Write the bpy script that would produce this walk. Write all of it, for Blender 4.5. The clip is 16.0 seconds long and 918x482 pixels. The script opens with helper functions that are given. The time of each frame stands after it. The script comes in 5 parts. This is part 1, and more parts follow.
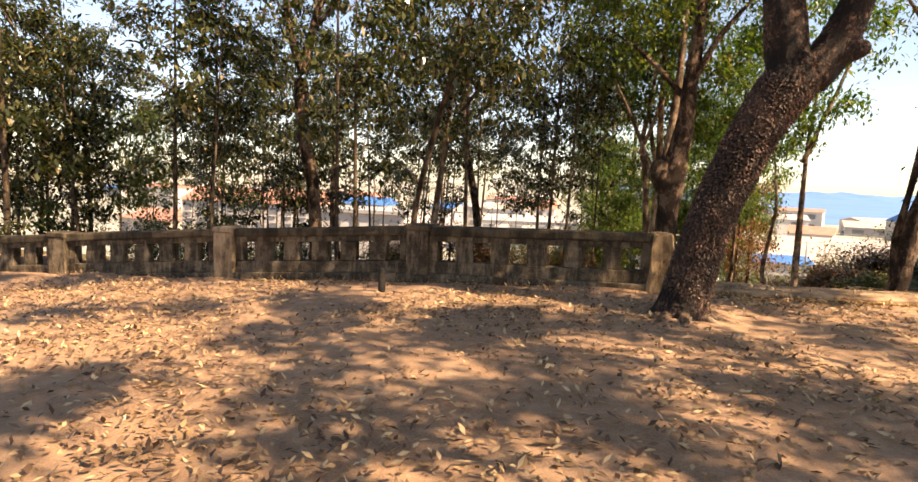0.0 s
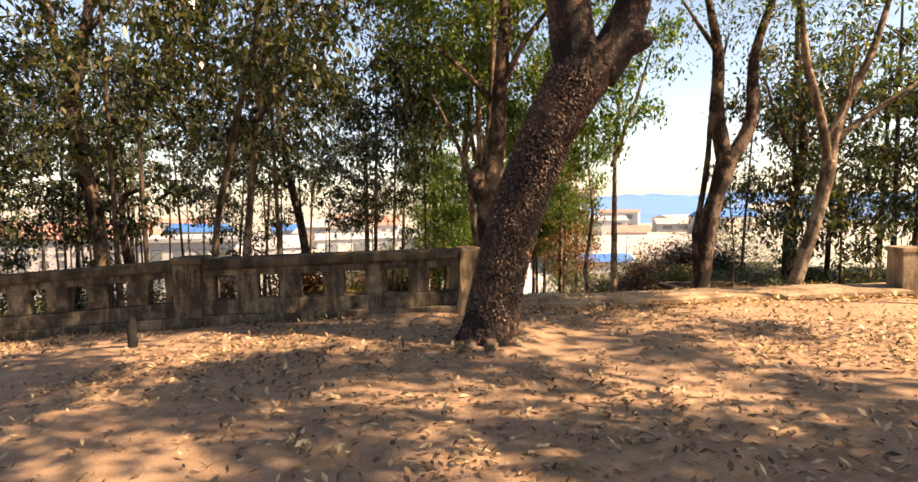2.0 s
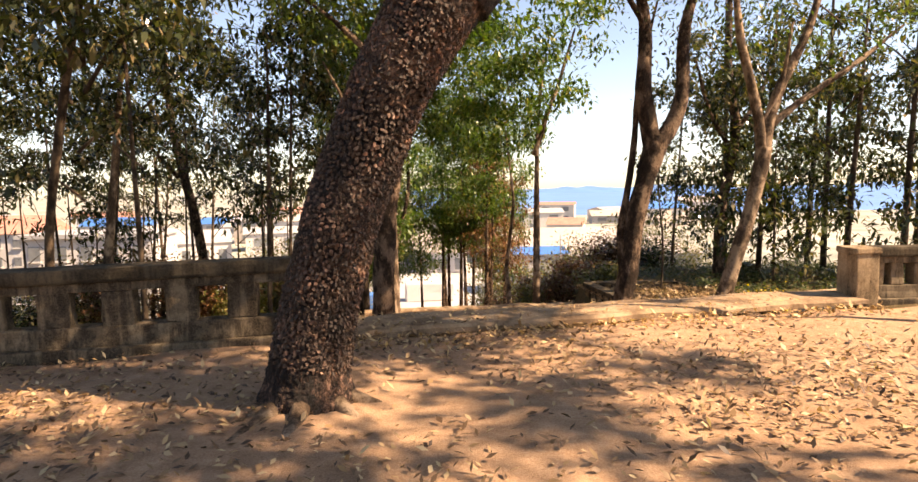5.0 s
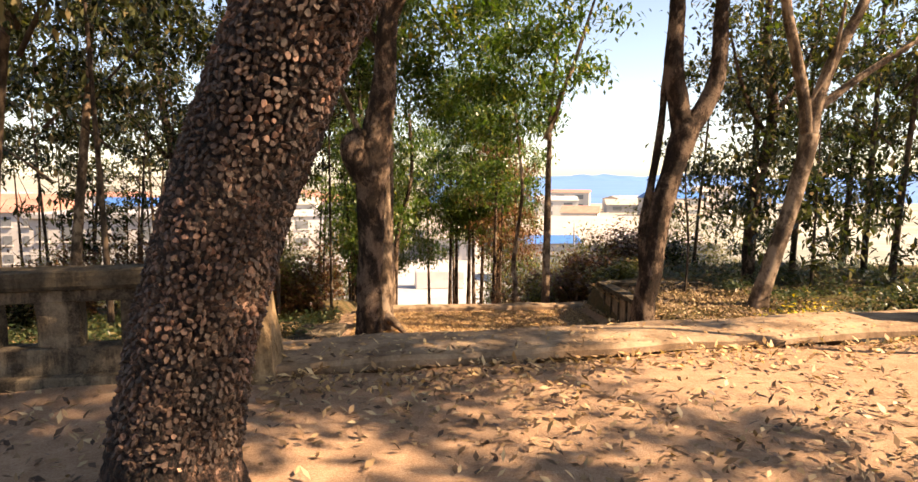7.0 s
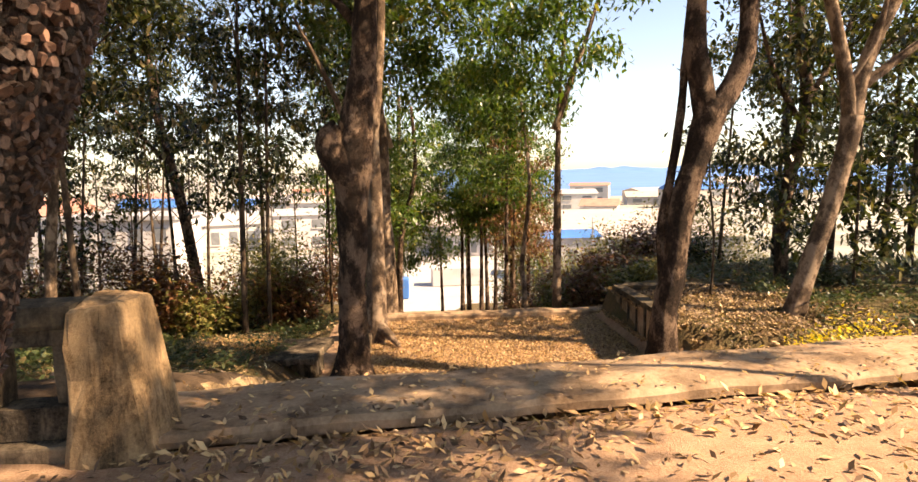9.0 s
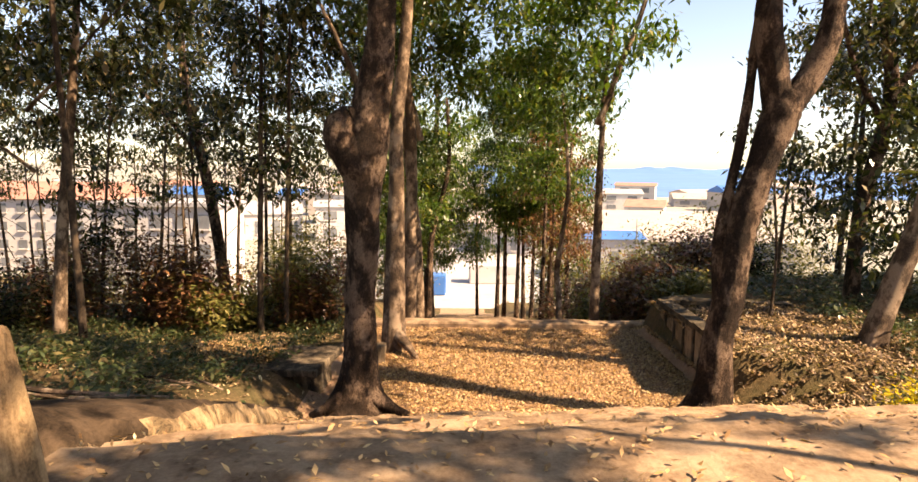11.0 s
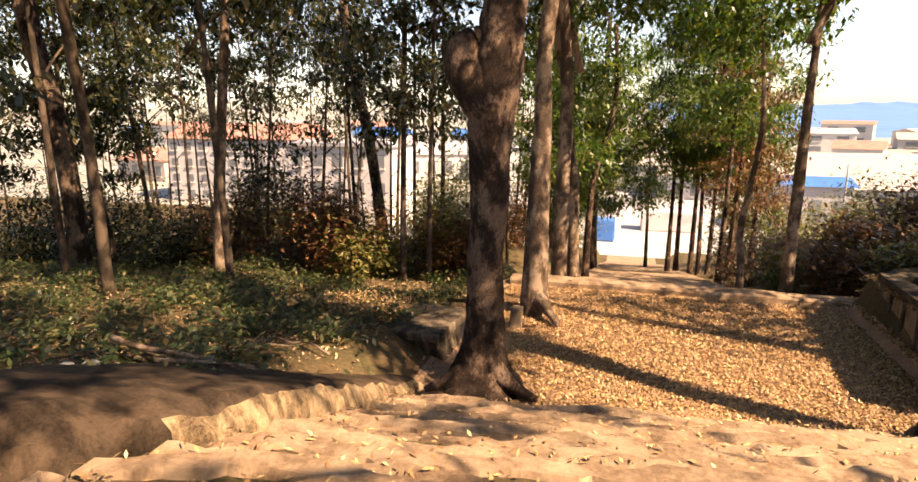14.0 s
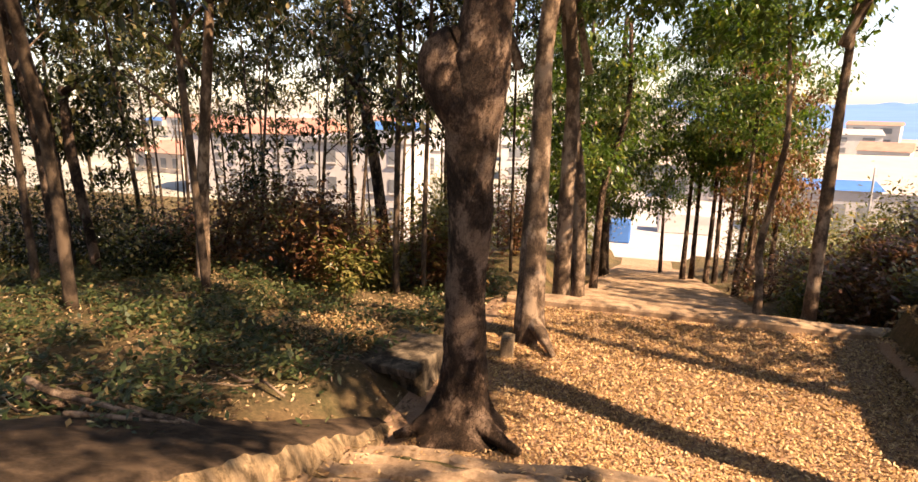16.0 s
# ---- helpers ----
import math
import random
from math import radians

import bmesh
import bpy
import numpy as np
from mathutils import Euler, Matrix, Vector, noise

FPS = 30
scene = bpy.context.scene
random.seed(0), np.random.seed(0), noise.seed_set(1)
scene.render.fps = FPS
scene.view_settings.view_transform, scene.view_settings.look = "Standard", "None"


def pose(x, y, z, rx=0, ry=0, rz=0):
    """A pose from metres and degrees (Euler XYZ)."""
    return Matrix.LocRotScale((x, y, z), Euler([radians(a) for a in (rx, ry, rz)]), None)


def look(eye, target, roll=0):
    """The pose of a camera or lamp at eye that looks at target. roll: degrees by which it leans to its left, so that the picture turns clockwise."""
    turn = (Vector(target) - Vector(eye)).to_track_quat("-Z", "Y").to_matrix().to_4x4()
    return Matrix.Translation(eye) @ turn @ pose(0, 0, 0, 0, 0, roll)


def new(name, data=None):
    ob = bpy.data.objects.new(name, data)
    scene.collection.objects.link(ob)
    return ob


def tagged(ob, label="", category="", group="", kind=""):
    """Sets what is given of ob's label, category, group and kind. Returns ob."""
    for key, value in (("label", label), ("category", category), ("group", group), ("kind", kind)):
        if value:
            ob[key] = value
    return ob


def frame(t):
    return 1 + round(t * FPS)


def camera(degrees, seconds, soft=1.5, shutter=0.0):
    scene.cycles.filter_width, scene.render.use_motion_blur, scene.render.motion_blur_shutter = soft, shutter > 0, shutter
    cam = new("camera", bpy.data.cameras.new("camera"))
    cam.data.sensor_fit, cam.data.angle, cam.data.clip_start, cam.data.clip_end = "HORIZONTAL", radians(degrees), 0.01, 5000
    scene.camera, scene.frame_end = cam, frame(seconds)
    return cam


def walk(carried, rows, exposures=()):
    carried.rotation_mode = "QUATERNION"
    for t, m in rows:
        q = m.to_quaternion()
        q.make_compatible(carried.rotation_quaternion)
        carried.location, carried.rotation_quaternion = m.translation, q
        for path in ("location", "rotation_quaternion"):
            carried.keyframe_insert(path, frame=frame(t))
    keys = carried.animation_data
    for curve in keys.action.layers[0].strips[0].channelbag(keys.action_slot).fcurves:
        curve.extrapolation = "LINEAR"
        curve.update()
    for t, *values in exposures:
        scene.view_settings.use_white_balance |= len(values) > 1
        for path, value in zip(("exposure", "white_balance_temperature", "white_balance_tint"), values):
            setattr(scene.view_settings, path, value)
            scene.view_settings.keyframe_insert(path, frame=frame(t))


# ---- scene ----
EXPOSURES = [(0.0, 1.74, 7950, 18), (4.5, 1.72, 7900, 20), (8.0, 1.77, 7900, 19), (11.0, 1.77, 8000, 20), (13.0, 1.71, 7850, 22), (16.0, 1.74, 7900, 24)]
cam = camera(74.0, 16.0)
# seconds, eye, yaw, pitch and roll in degrees
PATH = [
    (0, 0.000, 0.002, 1.615, 12.30, -5.73, 2.28),
    (0.5, 0.204, 0.331, 1.616, 8.72, -5.38, 1.71),
    (1, 0.369, 0.683, 1.611, 4.30, -4.91, 0.85),
    (1.5, 0.465, 1.036, 1.626, 1.28, -4.35, 0.12),
    (2, 0.624, 1.348, 1.610, -1.96, -4.01, -0.73),
    (2.5, 0.818, 1.667, 1.616, -4.03, -3.32, -1.35),
    (3, 1.007, 2.025, 1.593, -6.22, -3.20, -1.62),
    (3.5, 1.173, 2.369, 1.599, -7.64, -3.15, -1.22),
    (4, 1.387, 2.743, 1.576, -8.80, -3.87, -0.98),
    (4.5, 1.582, 3.119, 1.567, -8.15, -4.42, -1.03),
    (7, 2.266, 5.129, 1.591, -6.31, -6.11, 0.30),
    (7.5, 2.423, 5.469, 1.586, -6.46, -6.34, -0.25),
    (8, 2.590, 5.807, 1.606, -6.05, -6.19, -0.78),
    (10.5, 3.130, 7.316, 1.593, -1.39, -7.18, 0.49),
    (11, 3.213, 7.616, 1.603, -0.57, -6.95, 0.71),
    (11.5, 3.257, 7.787, 1.595, 0.24, -7.32, 0.26),
    (12, 3.374, 8.032, 1.599, 1.11, -7.75, -0.53),
    (12.5, 3.472, 8.261, 1.577, 1.62, -9.23, -0.40),
    (13, 3.525, 8.591, 1.543, 3.41, -10.79, 0.16),
    (13.5, 3.508, 8.911, 1.554, 9.61, -11.76, 0.20),
    (14, 3.521, 9.221, 1.552, 15.50, -12.57, -0.09),
    (14.5, 3.565, 9.547, 1.594, 17.08, -12.91, 0.29),
    (15, 3.581, 9.916, 1.591, 19.07, -13.87, 0.46),
    (15.5, 3.567, 10.162, 1.669, 19.90, -13.82, 0.35),
    (16, 3.676, 10.287, 1.704, 17.05, -12.98, 0.58),
]


def carried(x, y, z, yaw, pitch, roll):
    return pose(x, y, z, 0, 0, yaw) @ pose(0, 0, 0, 90 + pitch) @ pose(0, 0, 0, 0, 0, roll)


walk(cam, [(t, carried(*row)) for t, *row in PATH], EXPOSURES)

# ---- light ----
SUN_AZ, SUN_EL = (0.945, -0.33), 43.0
world = bpy.data.worlds.new("world")
scene.world = world
world.use_nodes = True
wn = world.node_tree.nodes
wn.clear()
sky = wn.new("ShaderNodeTexSky")
sky.sky_type = "NISHITA"
sky.sun_disc = False
sky.sun_elevation = radians(SUN_EL)
sky.sun_rotation = math.atan2(SUN_AZ[0], SUN_AZ[1])
sky.air_density, sky.dust_density, sky.ozone_density = 0.9, 0.45, 0.9
wbg = wn.new("ShaderNodeBackground")
wbg.inputs["Strength"].default_value = 0.086
wout = wn.new("ShaderNodeOutputWorld")
world.node_tree.links.new(sky.outputs[0], wbg.inputs[0])
world.node_tree.links.new(wbg.outputs[0], wout.inputs[0])
sun_data = bpy.data.lights.new("sun", "SUN")
sun_data.energy, sun_data.angle, sun_data.color = 5.0, radians(0.53), (1.0, 0.84, 0.62)
sun = new("sun", sun_data)
sx, sy = SUN_AZ
sl = math.hypot(sx, sy)
sun.matrix_world = look((sx / sl * 50, sy / sl * 50, 50 * math.tan(radians(SUN_EL))), (0, 0, 0))

# ---- materials ----


def material(name, build):
    m = bpy.data.materials.new(name)
    m.use_nodes = True
    nt = m.node_tree
    nt.nodes.clear()
    out = nt.nodes.new("ShaderNodeOutputMaterial")
    nt.links.new(build(nt), out.inputs["Surface"])
    return m


def node(nt, kind, **kw):
    n = nt.nodes.new("ShaderNode" + kind)
    for key, v in kw.items():
        n.inputs[key.replace("_", " ")].default_value = v
    return n


def noise_tex(nt, scale, detail=4.0, rough=0.6, coord="Object", stretch=None):
    tc = nt.nodes.new("ShaderNodeTexCoord")
    src = tc.outputs["Object" if coord == "World" else coord]
    if coord == "World":
        src = nt.nodes.new("ShaderNodeNewGeometry").outputs["Position"]
    if stretch:
        mp = nt.nodes.new("ShaderNodeMapping")
        mp.inputs["Scale"].default_value = stretch
        nt.links.new(src, mp.inputs["Vector"])
        src = mp.outputs["Vector"]
    n = node(nt, "TexNoise", Scale=scale, Detail=detail, Roughness=rough)
    nt.links.new(src, n.inputs["Vector"])
    return n.outputs["Fac"], src


def ramp(nt, fac, stops):
    r = nt.nodes.new("ShaderNodeValToRGB")
    els = r.color_ramp.elements
    while len(els) < len(stops):
        els.new(0.5)
    for e, (p, c) in zip(els, stops):
        e.position, e.color = p, (*c, 1.0)
    nt.links.new(fac, r.inputs["Fac"])
    return r.outputs["Color"]


def mix(nt, fac, a, b, mode="MIX"):
    m = nt.nodes.new("ShaderNodeMix")
    m.data_type, m.blend_type = "RGBA", mode
    for sock, v in ((m.inputs[0], fac), (m.inputs[6], a), (m.inputs[7], b)):
        if isinstance(v, bpy.types.NodeSocket):
            nt.links.new(v, sock)
        elif isinstance(v, tuple):
            sock.default_value = (*v, 1.0)
        else:
            sock.default_value = v
    return m.outputs[2]


def bump(nt, height, strength, distance):
    b = node(nt, "Bump", Strength=strength, Distance=distance)
    nt.links.new(height, b.inputs["Height"])
    return b.outputs["Normal"]


def surface(nt, colour, rough=0.8, normal=None, metallic=0.0, spec=0.3):
    p = node(nt, "BsdfPrincipled", Metallic=metallic)
    p.inputs["Specular IOR Level"].default_value = spec
    for sock, v in ((p.inputs["Base Color"], colour), (p.inputs["Roughness"], rough)):
        if isinstance(v, bpy.types.NodeSocket):
            nt.links.new(v, sock)
        elif isinstance(v, tuple):
            sock.default_value = (*v, 1.0)
        else:
            sock.default_value = v
    if normal:
        nt.links.new(normal, p.inputs["Normal"])
    return p.outputs[0]


def earth_mat(nt):
    big, _ = noise_tex(nt, 0.55, 5, 0.6, "World")
    mid, _ = noise_tex(nt, 6.0, 6, 0.7, "World")
    fine, _ = noise_tex(nt, 70.0, 4, 0.7, "World")
    col = ramp(nt, big, [(0.34, (0.23, 0.125, 0.072)), (0.52, (0.37, 0.215, 0.128)), (0.68, (0.48, 0.305, 0.19))])
    col = mix(nt, 0.55, col, ramp(nt, mid, [(0.36, (0.17, 0.09, 0.052)), (0.55, (0.38, 0.23, 0.142)), (0.7, (0.53, 0.365, 0.24))]))
    col = mix(nt, 0.35, col, ramp(nt, fine, [(0.3, (0.12, 0.07, 0.04)), (0.7, (0.54, 0.4, 0.28))]))
    h = mix(nt, 0.5, mid, fine)
    return surface(nt, col, 0.95, bump(nt, h, 0.7, 0.03), spec=0.1)


def slope_mat(nt):
    """Earth with moss and old leaves on the hillside."""
    big, _ = noise_tex(nt, 0.9, 5, 0.65, "World")
    fine, _ = noise_tex(nt, 18.0, 6, 0.8, "World")
    col = ramp(nt, big, [(0.36, (0.045, 0.06, 0.02)), (0.5, (0.11, 0.085, 0.045)), (0.66, (0.22, 0.13, 0.07))])
    col = mix(nt, 0.55, col, ramp(nt, fine, [(0.34, (0.03, 0.03, 0.012)), (0.55, (0.13, 0.09, 0.045)), (0.74, (0.33, 0.22, 0.1))]))
    return surface(nt, col, 0.95, bump(nt, fine, 0.9, 0.05), spec=0.1)


def concrete_mat(dark, mid, light, scale=3.0):
    def build(nt):
        big, _ = noise_tex(nt, scale, 6, 0.7, "World")
        fine, _ = noise_tex(nt, scale * 14, 5, 0.75, "World")
        run, _ = noise_tex(nt, scale * 1.6, 5, 0.65, "World", (1, 1, 0.22))
        col = ramp(nt, big, [(0.4, dark), (0.5, mid), (0.6, light)])
        col = mix(nt, 0.55, col, ramp(nt, run, [(0.43, tuple(v * 0.6 for v in dark)), (0.5, mid), (0.58, light)]))
        col = mix(nt, 0.3, col, ramp(nt, fine, [(0.35, tuple(v * 0.35 for v in dark)), (0.7, light)]))
        return surface(nt, col, 0.92, bump(nt, mix(nt, 0.6, big, fine), 0.6, 0.02), spec=0.15)

    return build


def bark_mat(dark, mid, light, scale=14.0, plates=True, depth=0.02):
    def build(nt):
        tc = nt.nodes.new("ShaderNodeNewGeometry")
        mp = nt.nodes.new("ShaderNodeMapping")
        mp.inputs["Scale"].default_value = (1, 1, 0.55)
        nt.links.new(tc.outputs["Position"], mp.inputs["Vector"])
        vor = node(nt, "TexVoronoi", Scale=scale)
        vor.feature = "DISTANCE_TO_EDGE"
        warp, _ = noise_tex(nt, scale * 0.6, 4, 0.6, "World")
        add = nt.nodes.new("ShaderNodeVectorMath")
        add.operation = "MULTIPLY_ADD"
        nt.links.new(warp, add.inputs[0])
        add.inputs[1].default_value = (0.3, 0.3, 0.3)
        nt.links.new(mp.outputs["Vector"], add.inputs[2])
        nt.links.new(add.outputs[0], vor.inputs["Vector"])
        big, _ = noise_tex(nt, 3.0, 6, 0.7, "World", (1, 1, 0.6))
        fine, _ = noise_tex(nt, scale * 4, 6, 0.75, "World", (1, 1, 0.4))
        col = ramp(nt, big, [(0.43, dark), (0.5, mid), (0.57, light)])
        col = mix(nt, 0.3, col, ramp(nt, fine, [(0.32, tuple(v * 0.4 for v in dark)), (0.55, mid), (0.75, light)]))
        if plates:
            crack = ramp(nt, vor.outputs["Distance"], [(0.0, (0.4, 0.36, 0.33)), (0.12, (1, 1, 1))])
            col = mix(nt, 1.0, col, crack, "MULTIPLY")
            h = mix(nt, 0.45, ramp(nt, vor.outputs["Distance"], [(0.0, (0, 0, 0)), (0.2, (1, 1, 1))]), fine)
        else:
            h = fine
        return surface(nt, col, 0.9, bump(nt, h, 1.0, depth), spec=0.2)

    return build


def leaf_mat(stops, through_light=0.45, gloss=0.38):
    def build(nt):
        geo = nt.nodes.new("ShaderNodeNewGeometry")
        col = ramp(nt, geo.outputs["Random Per Island"], stops)
        d = surface(nt, col, gloss, spec=0.45)
        t = nt.nodes.new("ShaderNodeBsdfTranslucent")
        bright = mix(nt, 1.0, col, (1.0, 1.15, 0.45), "MULTIPLY")
        nt.links.new(bright, t.inputs["Color"])
        m = nt.nodes.new("ShaderNodeMixShader")
        m.inputs[0].default_value = through_light
        nt.links.new(d, m.inputs[1])
        nt.links.new(t.outputs[0], m.inputs[2])
        return m.outputs[0]

    return build


def plain(colour, rough=0.7, scale=4.0, vary=0.25):
    def build(nt):
        n, _ = noise_tex(nt, scale, 5, 0.65, "World")
        lo, hi = tuple(v * (1 - vary) for v in colour), tuple(min(1, v * (1 + vary)) for v in colour)
        return surface(nt, ramp(nt, n, [(0.3, lo), (0.7, hi)]), rough, bump(nt, n, 0.2, 0.02))

    return build


def plate_bark(nt):
    """Thick bark broken into small pale plates, with dark cracks and large dark and pale blotches."""
    geo = nt.nodes.new("ShaderNodeNewGeometry")
    mp = nt.nodes.new("ShaderNodeMapping")
    mp.inputs["Scale"].default_value = (1, 1, 0.7)
    nt.links.new(geo.outputs["Position"], mp.inputs["Vector"])
    warp = node(nt, "TexNoise", Scale=14.0, Detail=6.0, Roughness=0.7)
    nt.links.new(mp.outputs["Vector"], warp.inputs["Vector"])
    add = nt.nodes.new("ShaderNodeVectorMath")
    add.operation = "MULTIPLY_ADD"
    nt.links.new(warp.outputs["Color"], add.inputs[0])
    add.inputs[1].default_value = (0.13, 0.13, 0.13)
    nt.links.new(mp.outputs["Vector"], add.inputs[2])
    cell = node(nt, "TexVoronoi", Scale=34.0)
    edge = node(nt, "TexVoronoi", Scale=34.0)
    edge.feature = "DISTANCE_TO_EDGE"
    for v in (cell, edge):
        nt.links.new(add.outputs[0], v.inputs["Vector"])
    big, _ = noise_tex(nt, 2.3, 6, 0.7, "World", (1, 1, 0.6))
    mid, _ = noise_tex(nt, 9.0, 5, 0.7, "World")
    fine, _ = noise_tex(nt, 90.0, 6, 0.75, "World", (1, 1, 0.6))
    tone = ramp(nt, cell.outputs["Color"], [(0.15, (0.022, 0.013, 0.009)), (0.5, (0.11, 0.06, 0.04)), (0.95, (0.62, 0.41, 0.3))])
    tone = mix(nt, 0.4, tone, ramp(nt, fine, [(0.34, (0.016, 0.01, 0.007)), (0.52, (0.14, 0.08, 0.056)), (0.7, (0.52, 0.37, 0.29))]))
    blotch = ramp(nt, big, [(0.42, (0.07, 0.055, 0.05)), (0.5, (0.2, 0.165, 0.15)), (0.56, (0.7, 0.64, 0.6)), (0.63, (1.2, 1.08, 1.0))])
    col = mix(nt, 1.0, tone, blotch, "MULTIPLY")
    col = mix(nt, ramp(nt, big, [(0.6, (0, 0, 0)), (0.7, (0.7, 0.7, 0.7))]), col, (0.42, 0.27, 0.19))
    depth = mix(nt, 0.3, edge.outputs["Distance"], mid)
    crack = ramp(nt, depth, [(0.15, (0.06, 0.05, 0.045)), (0.225, (1.15, 1.15, 1.15))])
    col = mix(nt, 1.0, col, crack, "MULTIPLY")
    lift = mix(nt, 0.3, ramp(nt, depth, [(0.12, (0, 0, 0)), (0.26, (1, 1, 1))]), mix(nt, 0.5, fine, mid))
    return surface(nt, col, 0.8, bump(nt, lift, 1.0, 0.09), spec=0.4)


EARTH = material("dry_red_earth", earth_mat)
SLOPE = material("hillside_earth", slope_mat)
CONCRETE = material("weathered_concrete", concrete_mat((0.012, 0.009, 0.007), (0.055, 0.041, 0.029), (0.24, 0.185, 0.125), 3.9))
CAP = material("mossy_dark_concrete", concrete_mat((0.018, 0.015, 0.011), (0.048, 0.038, 0.026), (0.13, 0.1, 0.065)))
POST = material("pale_render", concrete_mat((0.06, 0.04, 0.024), (0.23, 0.16, 0.095), (0.42, 0.31, 0.2)))
LEDGE = material("worn_step_concrete", concrete_mat((0.17, 0.105, 0.062), (0.3, 0.2, 0.125), (0.42, 0.3, 0.195), 1.6))
BARK_BIG = material("scaly_bark", plate_bark)
BARK = material("brown_bark", bark_mat((0.02, 0.013, 0.009), (0.085, 0.052, 0.034), (0.36, 0.245, 0.17), 26.0, True, 0.03))
BARK_PALE = material("pale_bark", bark_mat((0.04, 0.026, 0.017), (0.15, 0.1, 0.066), (0.4, 0.29, 0.2), 20.0, False, 0.02))
BARK_DARK = material("dark_thin_bark", bark_mat((0.02, 0.014, 0.01), (0.055, 0.038, 0.026), (0.13, 0.09, 0.06), 24.0, False, 0.01))
LEAF_DARK = material("dark_green_leaves", leaf_mat([(0.0, (0.016, 0.022, 0.01)), (0.5, (0.04, 0.05, 0.02)), (0.85, (0.1, 0.1, 0.042)), (1.0, (0.26, 0.19, 0.1))], 0.3, 0.24))
LEAF_MID = material("green_leaves", leaf_mat([(0.0, (0.024, 0.042, 0.011)), (0.5, (0.078, 0.12, 0.024)), (0.85, (0.13, 0.16, 0.04)), (1.0, (0.26, 0.2, 0.06))], 0.4, 0.32))
LEAF_BRIGHT = material("bright_green_leaves", leaf_mat([(0.0, (0.02, 0.045, 0.009)), (0.5, (0.07, 0.125, 0.02)), (0.85, (0.13, 0.18, 0.035)), (1.0, (0.24, 0.21, 0.05))], 0.42, 0.35))
LEAF_RUST = material("rusty_dry_leaves", leaf_mat([(0.0, (0.06, 0.025, 0.014)), (0.5, (0.15, 0.06, 0.03)), (0.8, (0.24, 0.12, 0.05)), (1.0, (0.1, 0.11, 0.03))], 0.3))
LEAF_OLIVE = material("olive_shrub_leaves", leaf_mat([(0.0, (0.06, 0.07, 0.02)), (0.5, (0.14, 0.14, 0.04)), (1.0, (0.3, 0.24, 0.09))], 0.4))
LEAF_YELLOW = material("yellow_flowers", leaf_mat([(0.0, (0.1, 0.13, 0.02)), (0.3, (0.4, 0.3, 0.02)), (1.0, (0.75, 0.52, 0.02))], 0.3))
LITTER = material("fallen_leaves", leaf_mat([(0.0, (0.05, 0.028, 0.017)), (0.35, (0.15, 0.085, 0.045)), (0.7, (0.33, 0.205, 0.1)), (1.0, (0.58, 0.43, 0.25))], 0.12, 0.6))
LITTER_GOLD = material("golden_leaf_litter", leaf_mat([(0.0, (0.12, 0.062, 0.03)), (0.3, (0.32, 0.18, 0.08)), (0.7, (0.52, 0.32, 0.145)), (1.0, (0.7, 0.49, 0.25))], 0.15, 0.6))
GROUND_GREEN = material("ground_cover_leaves", leaf_mat([(0.0, (0.018, 0.03, 0.011)), (0.5, (0.045, 0.065, 0.022)), (0.8, (0.1, 0.115, 0.045)), (1.0, (0.22, 0.15, 0.07))], 0.3))
CHAR = material("near_black_char_and_soil", plain((0.02, 0.017, 0.015), 0.9, 20.0, 0.5))
WHITE_WALL = material("white_wall", plain((0.5, 0.47, 0.45), 0.8, 0.3, 0.12))
GREY_WALL = material("grey_wall", plain((0.34, 0.33, 0.33), 0.8, 0.3, 0.12))
RED_ROOF = material("red_tile_roof", plain((0.4, 0.2, 0.15), 0.8, 0.5, 0.2))
BLUE_ROOF = material("blue_sheet_roof", plain((0.05, 0.16, 0.42), 0.5, 0.3, 0.15))
PALE_ROOF = material("pale_sheet_roof", plain((0.43, 0.37, 0.32), 0.6, 0.2, 0.1))
# Window colour lightened, valley haze put into it
GLASS = material("haze_lightened_window", plain((0.16, 0.17, 0.18), 0.3, 1.0, 0.2))
ROAD = material("pale_concrete_road", plain((0.4, 0.38, 0.36), 0.85, 0.4, 0.12))
PLAIN_LAND = material("valley_floor", plain((0.3, 0.29, 0.24), 0.9, 0.05, 0.45))
# Distance haze is put into this base colour, for hills and far ground
HILL = material("haze_tinted_far_land", plain((0.09, 0.2, 0.43), 0.95, 0.01, 0.12))

# ---- building helpers ----


def mesh_of(name, verts, faces, mat, smooth=True):
    me = bpy.data.meshes.new(name)
    me.from_pydata([tuple(v) for v in verts], [], [tuple(f) for f in faces])
    me.materials.append(mat)
    me.polygons.foreach_set("use_smooth", [smooth] * len(me.polygons))
    me.update()
    return me


def quads_mesh(name, verts, mat, per=4):
    """verts: (n, per, 3), one loose face each."""
    n = len(verts)
    me = bpy.data.meshes.new(name)
    me.vertices.add(n * per)
    me.vertices.foreach_set("co", np.ascontiguousarray(verts, dtype=np.float32).ravel())
    me.loops.add(n * per)
    me.loops.foreach_set("vertex_index", np.arange(n * per, dtype=np.int32))
    me.polygons.add(n)
    me.polygons.foreach_set("loop_start", np.arange(n, dtype=np.int32) * per)
    me.materials.append(mat)
    me.update(calc_edges=True)
    me.validate()
    return me


def part(name, data, parent, label=""):
    ob = new(name, data)
    ob.parent = parent
    if label:
        tagged(ob, label)
    return ob


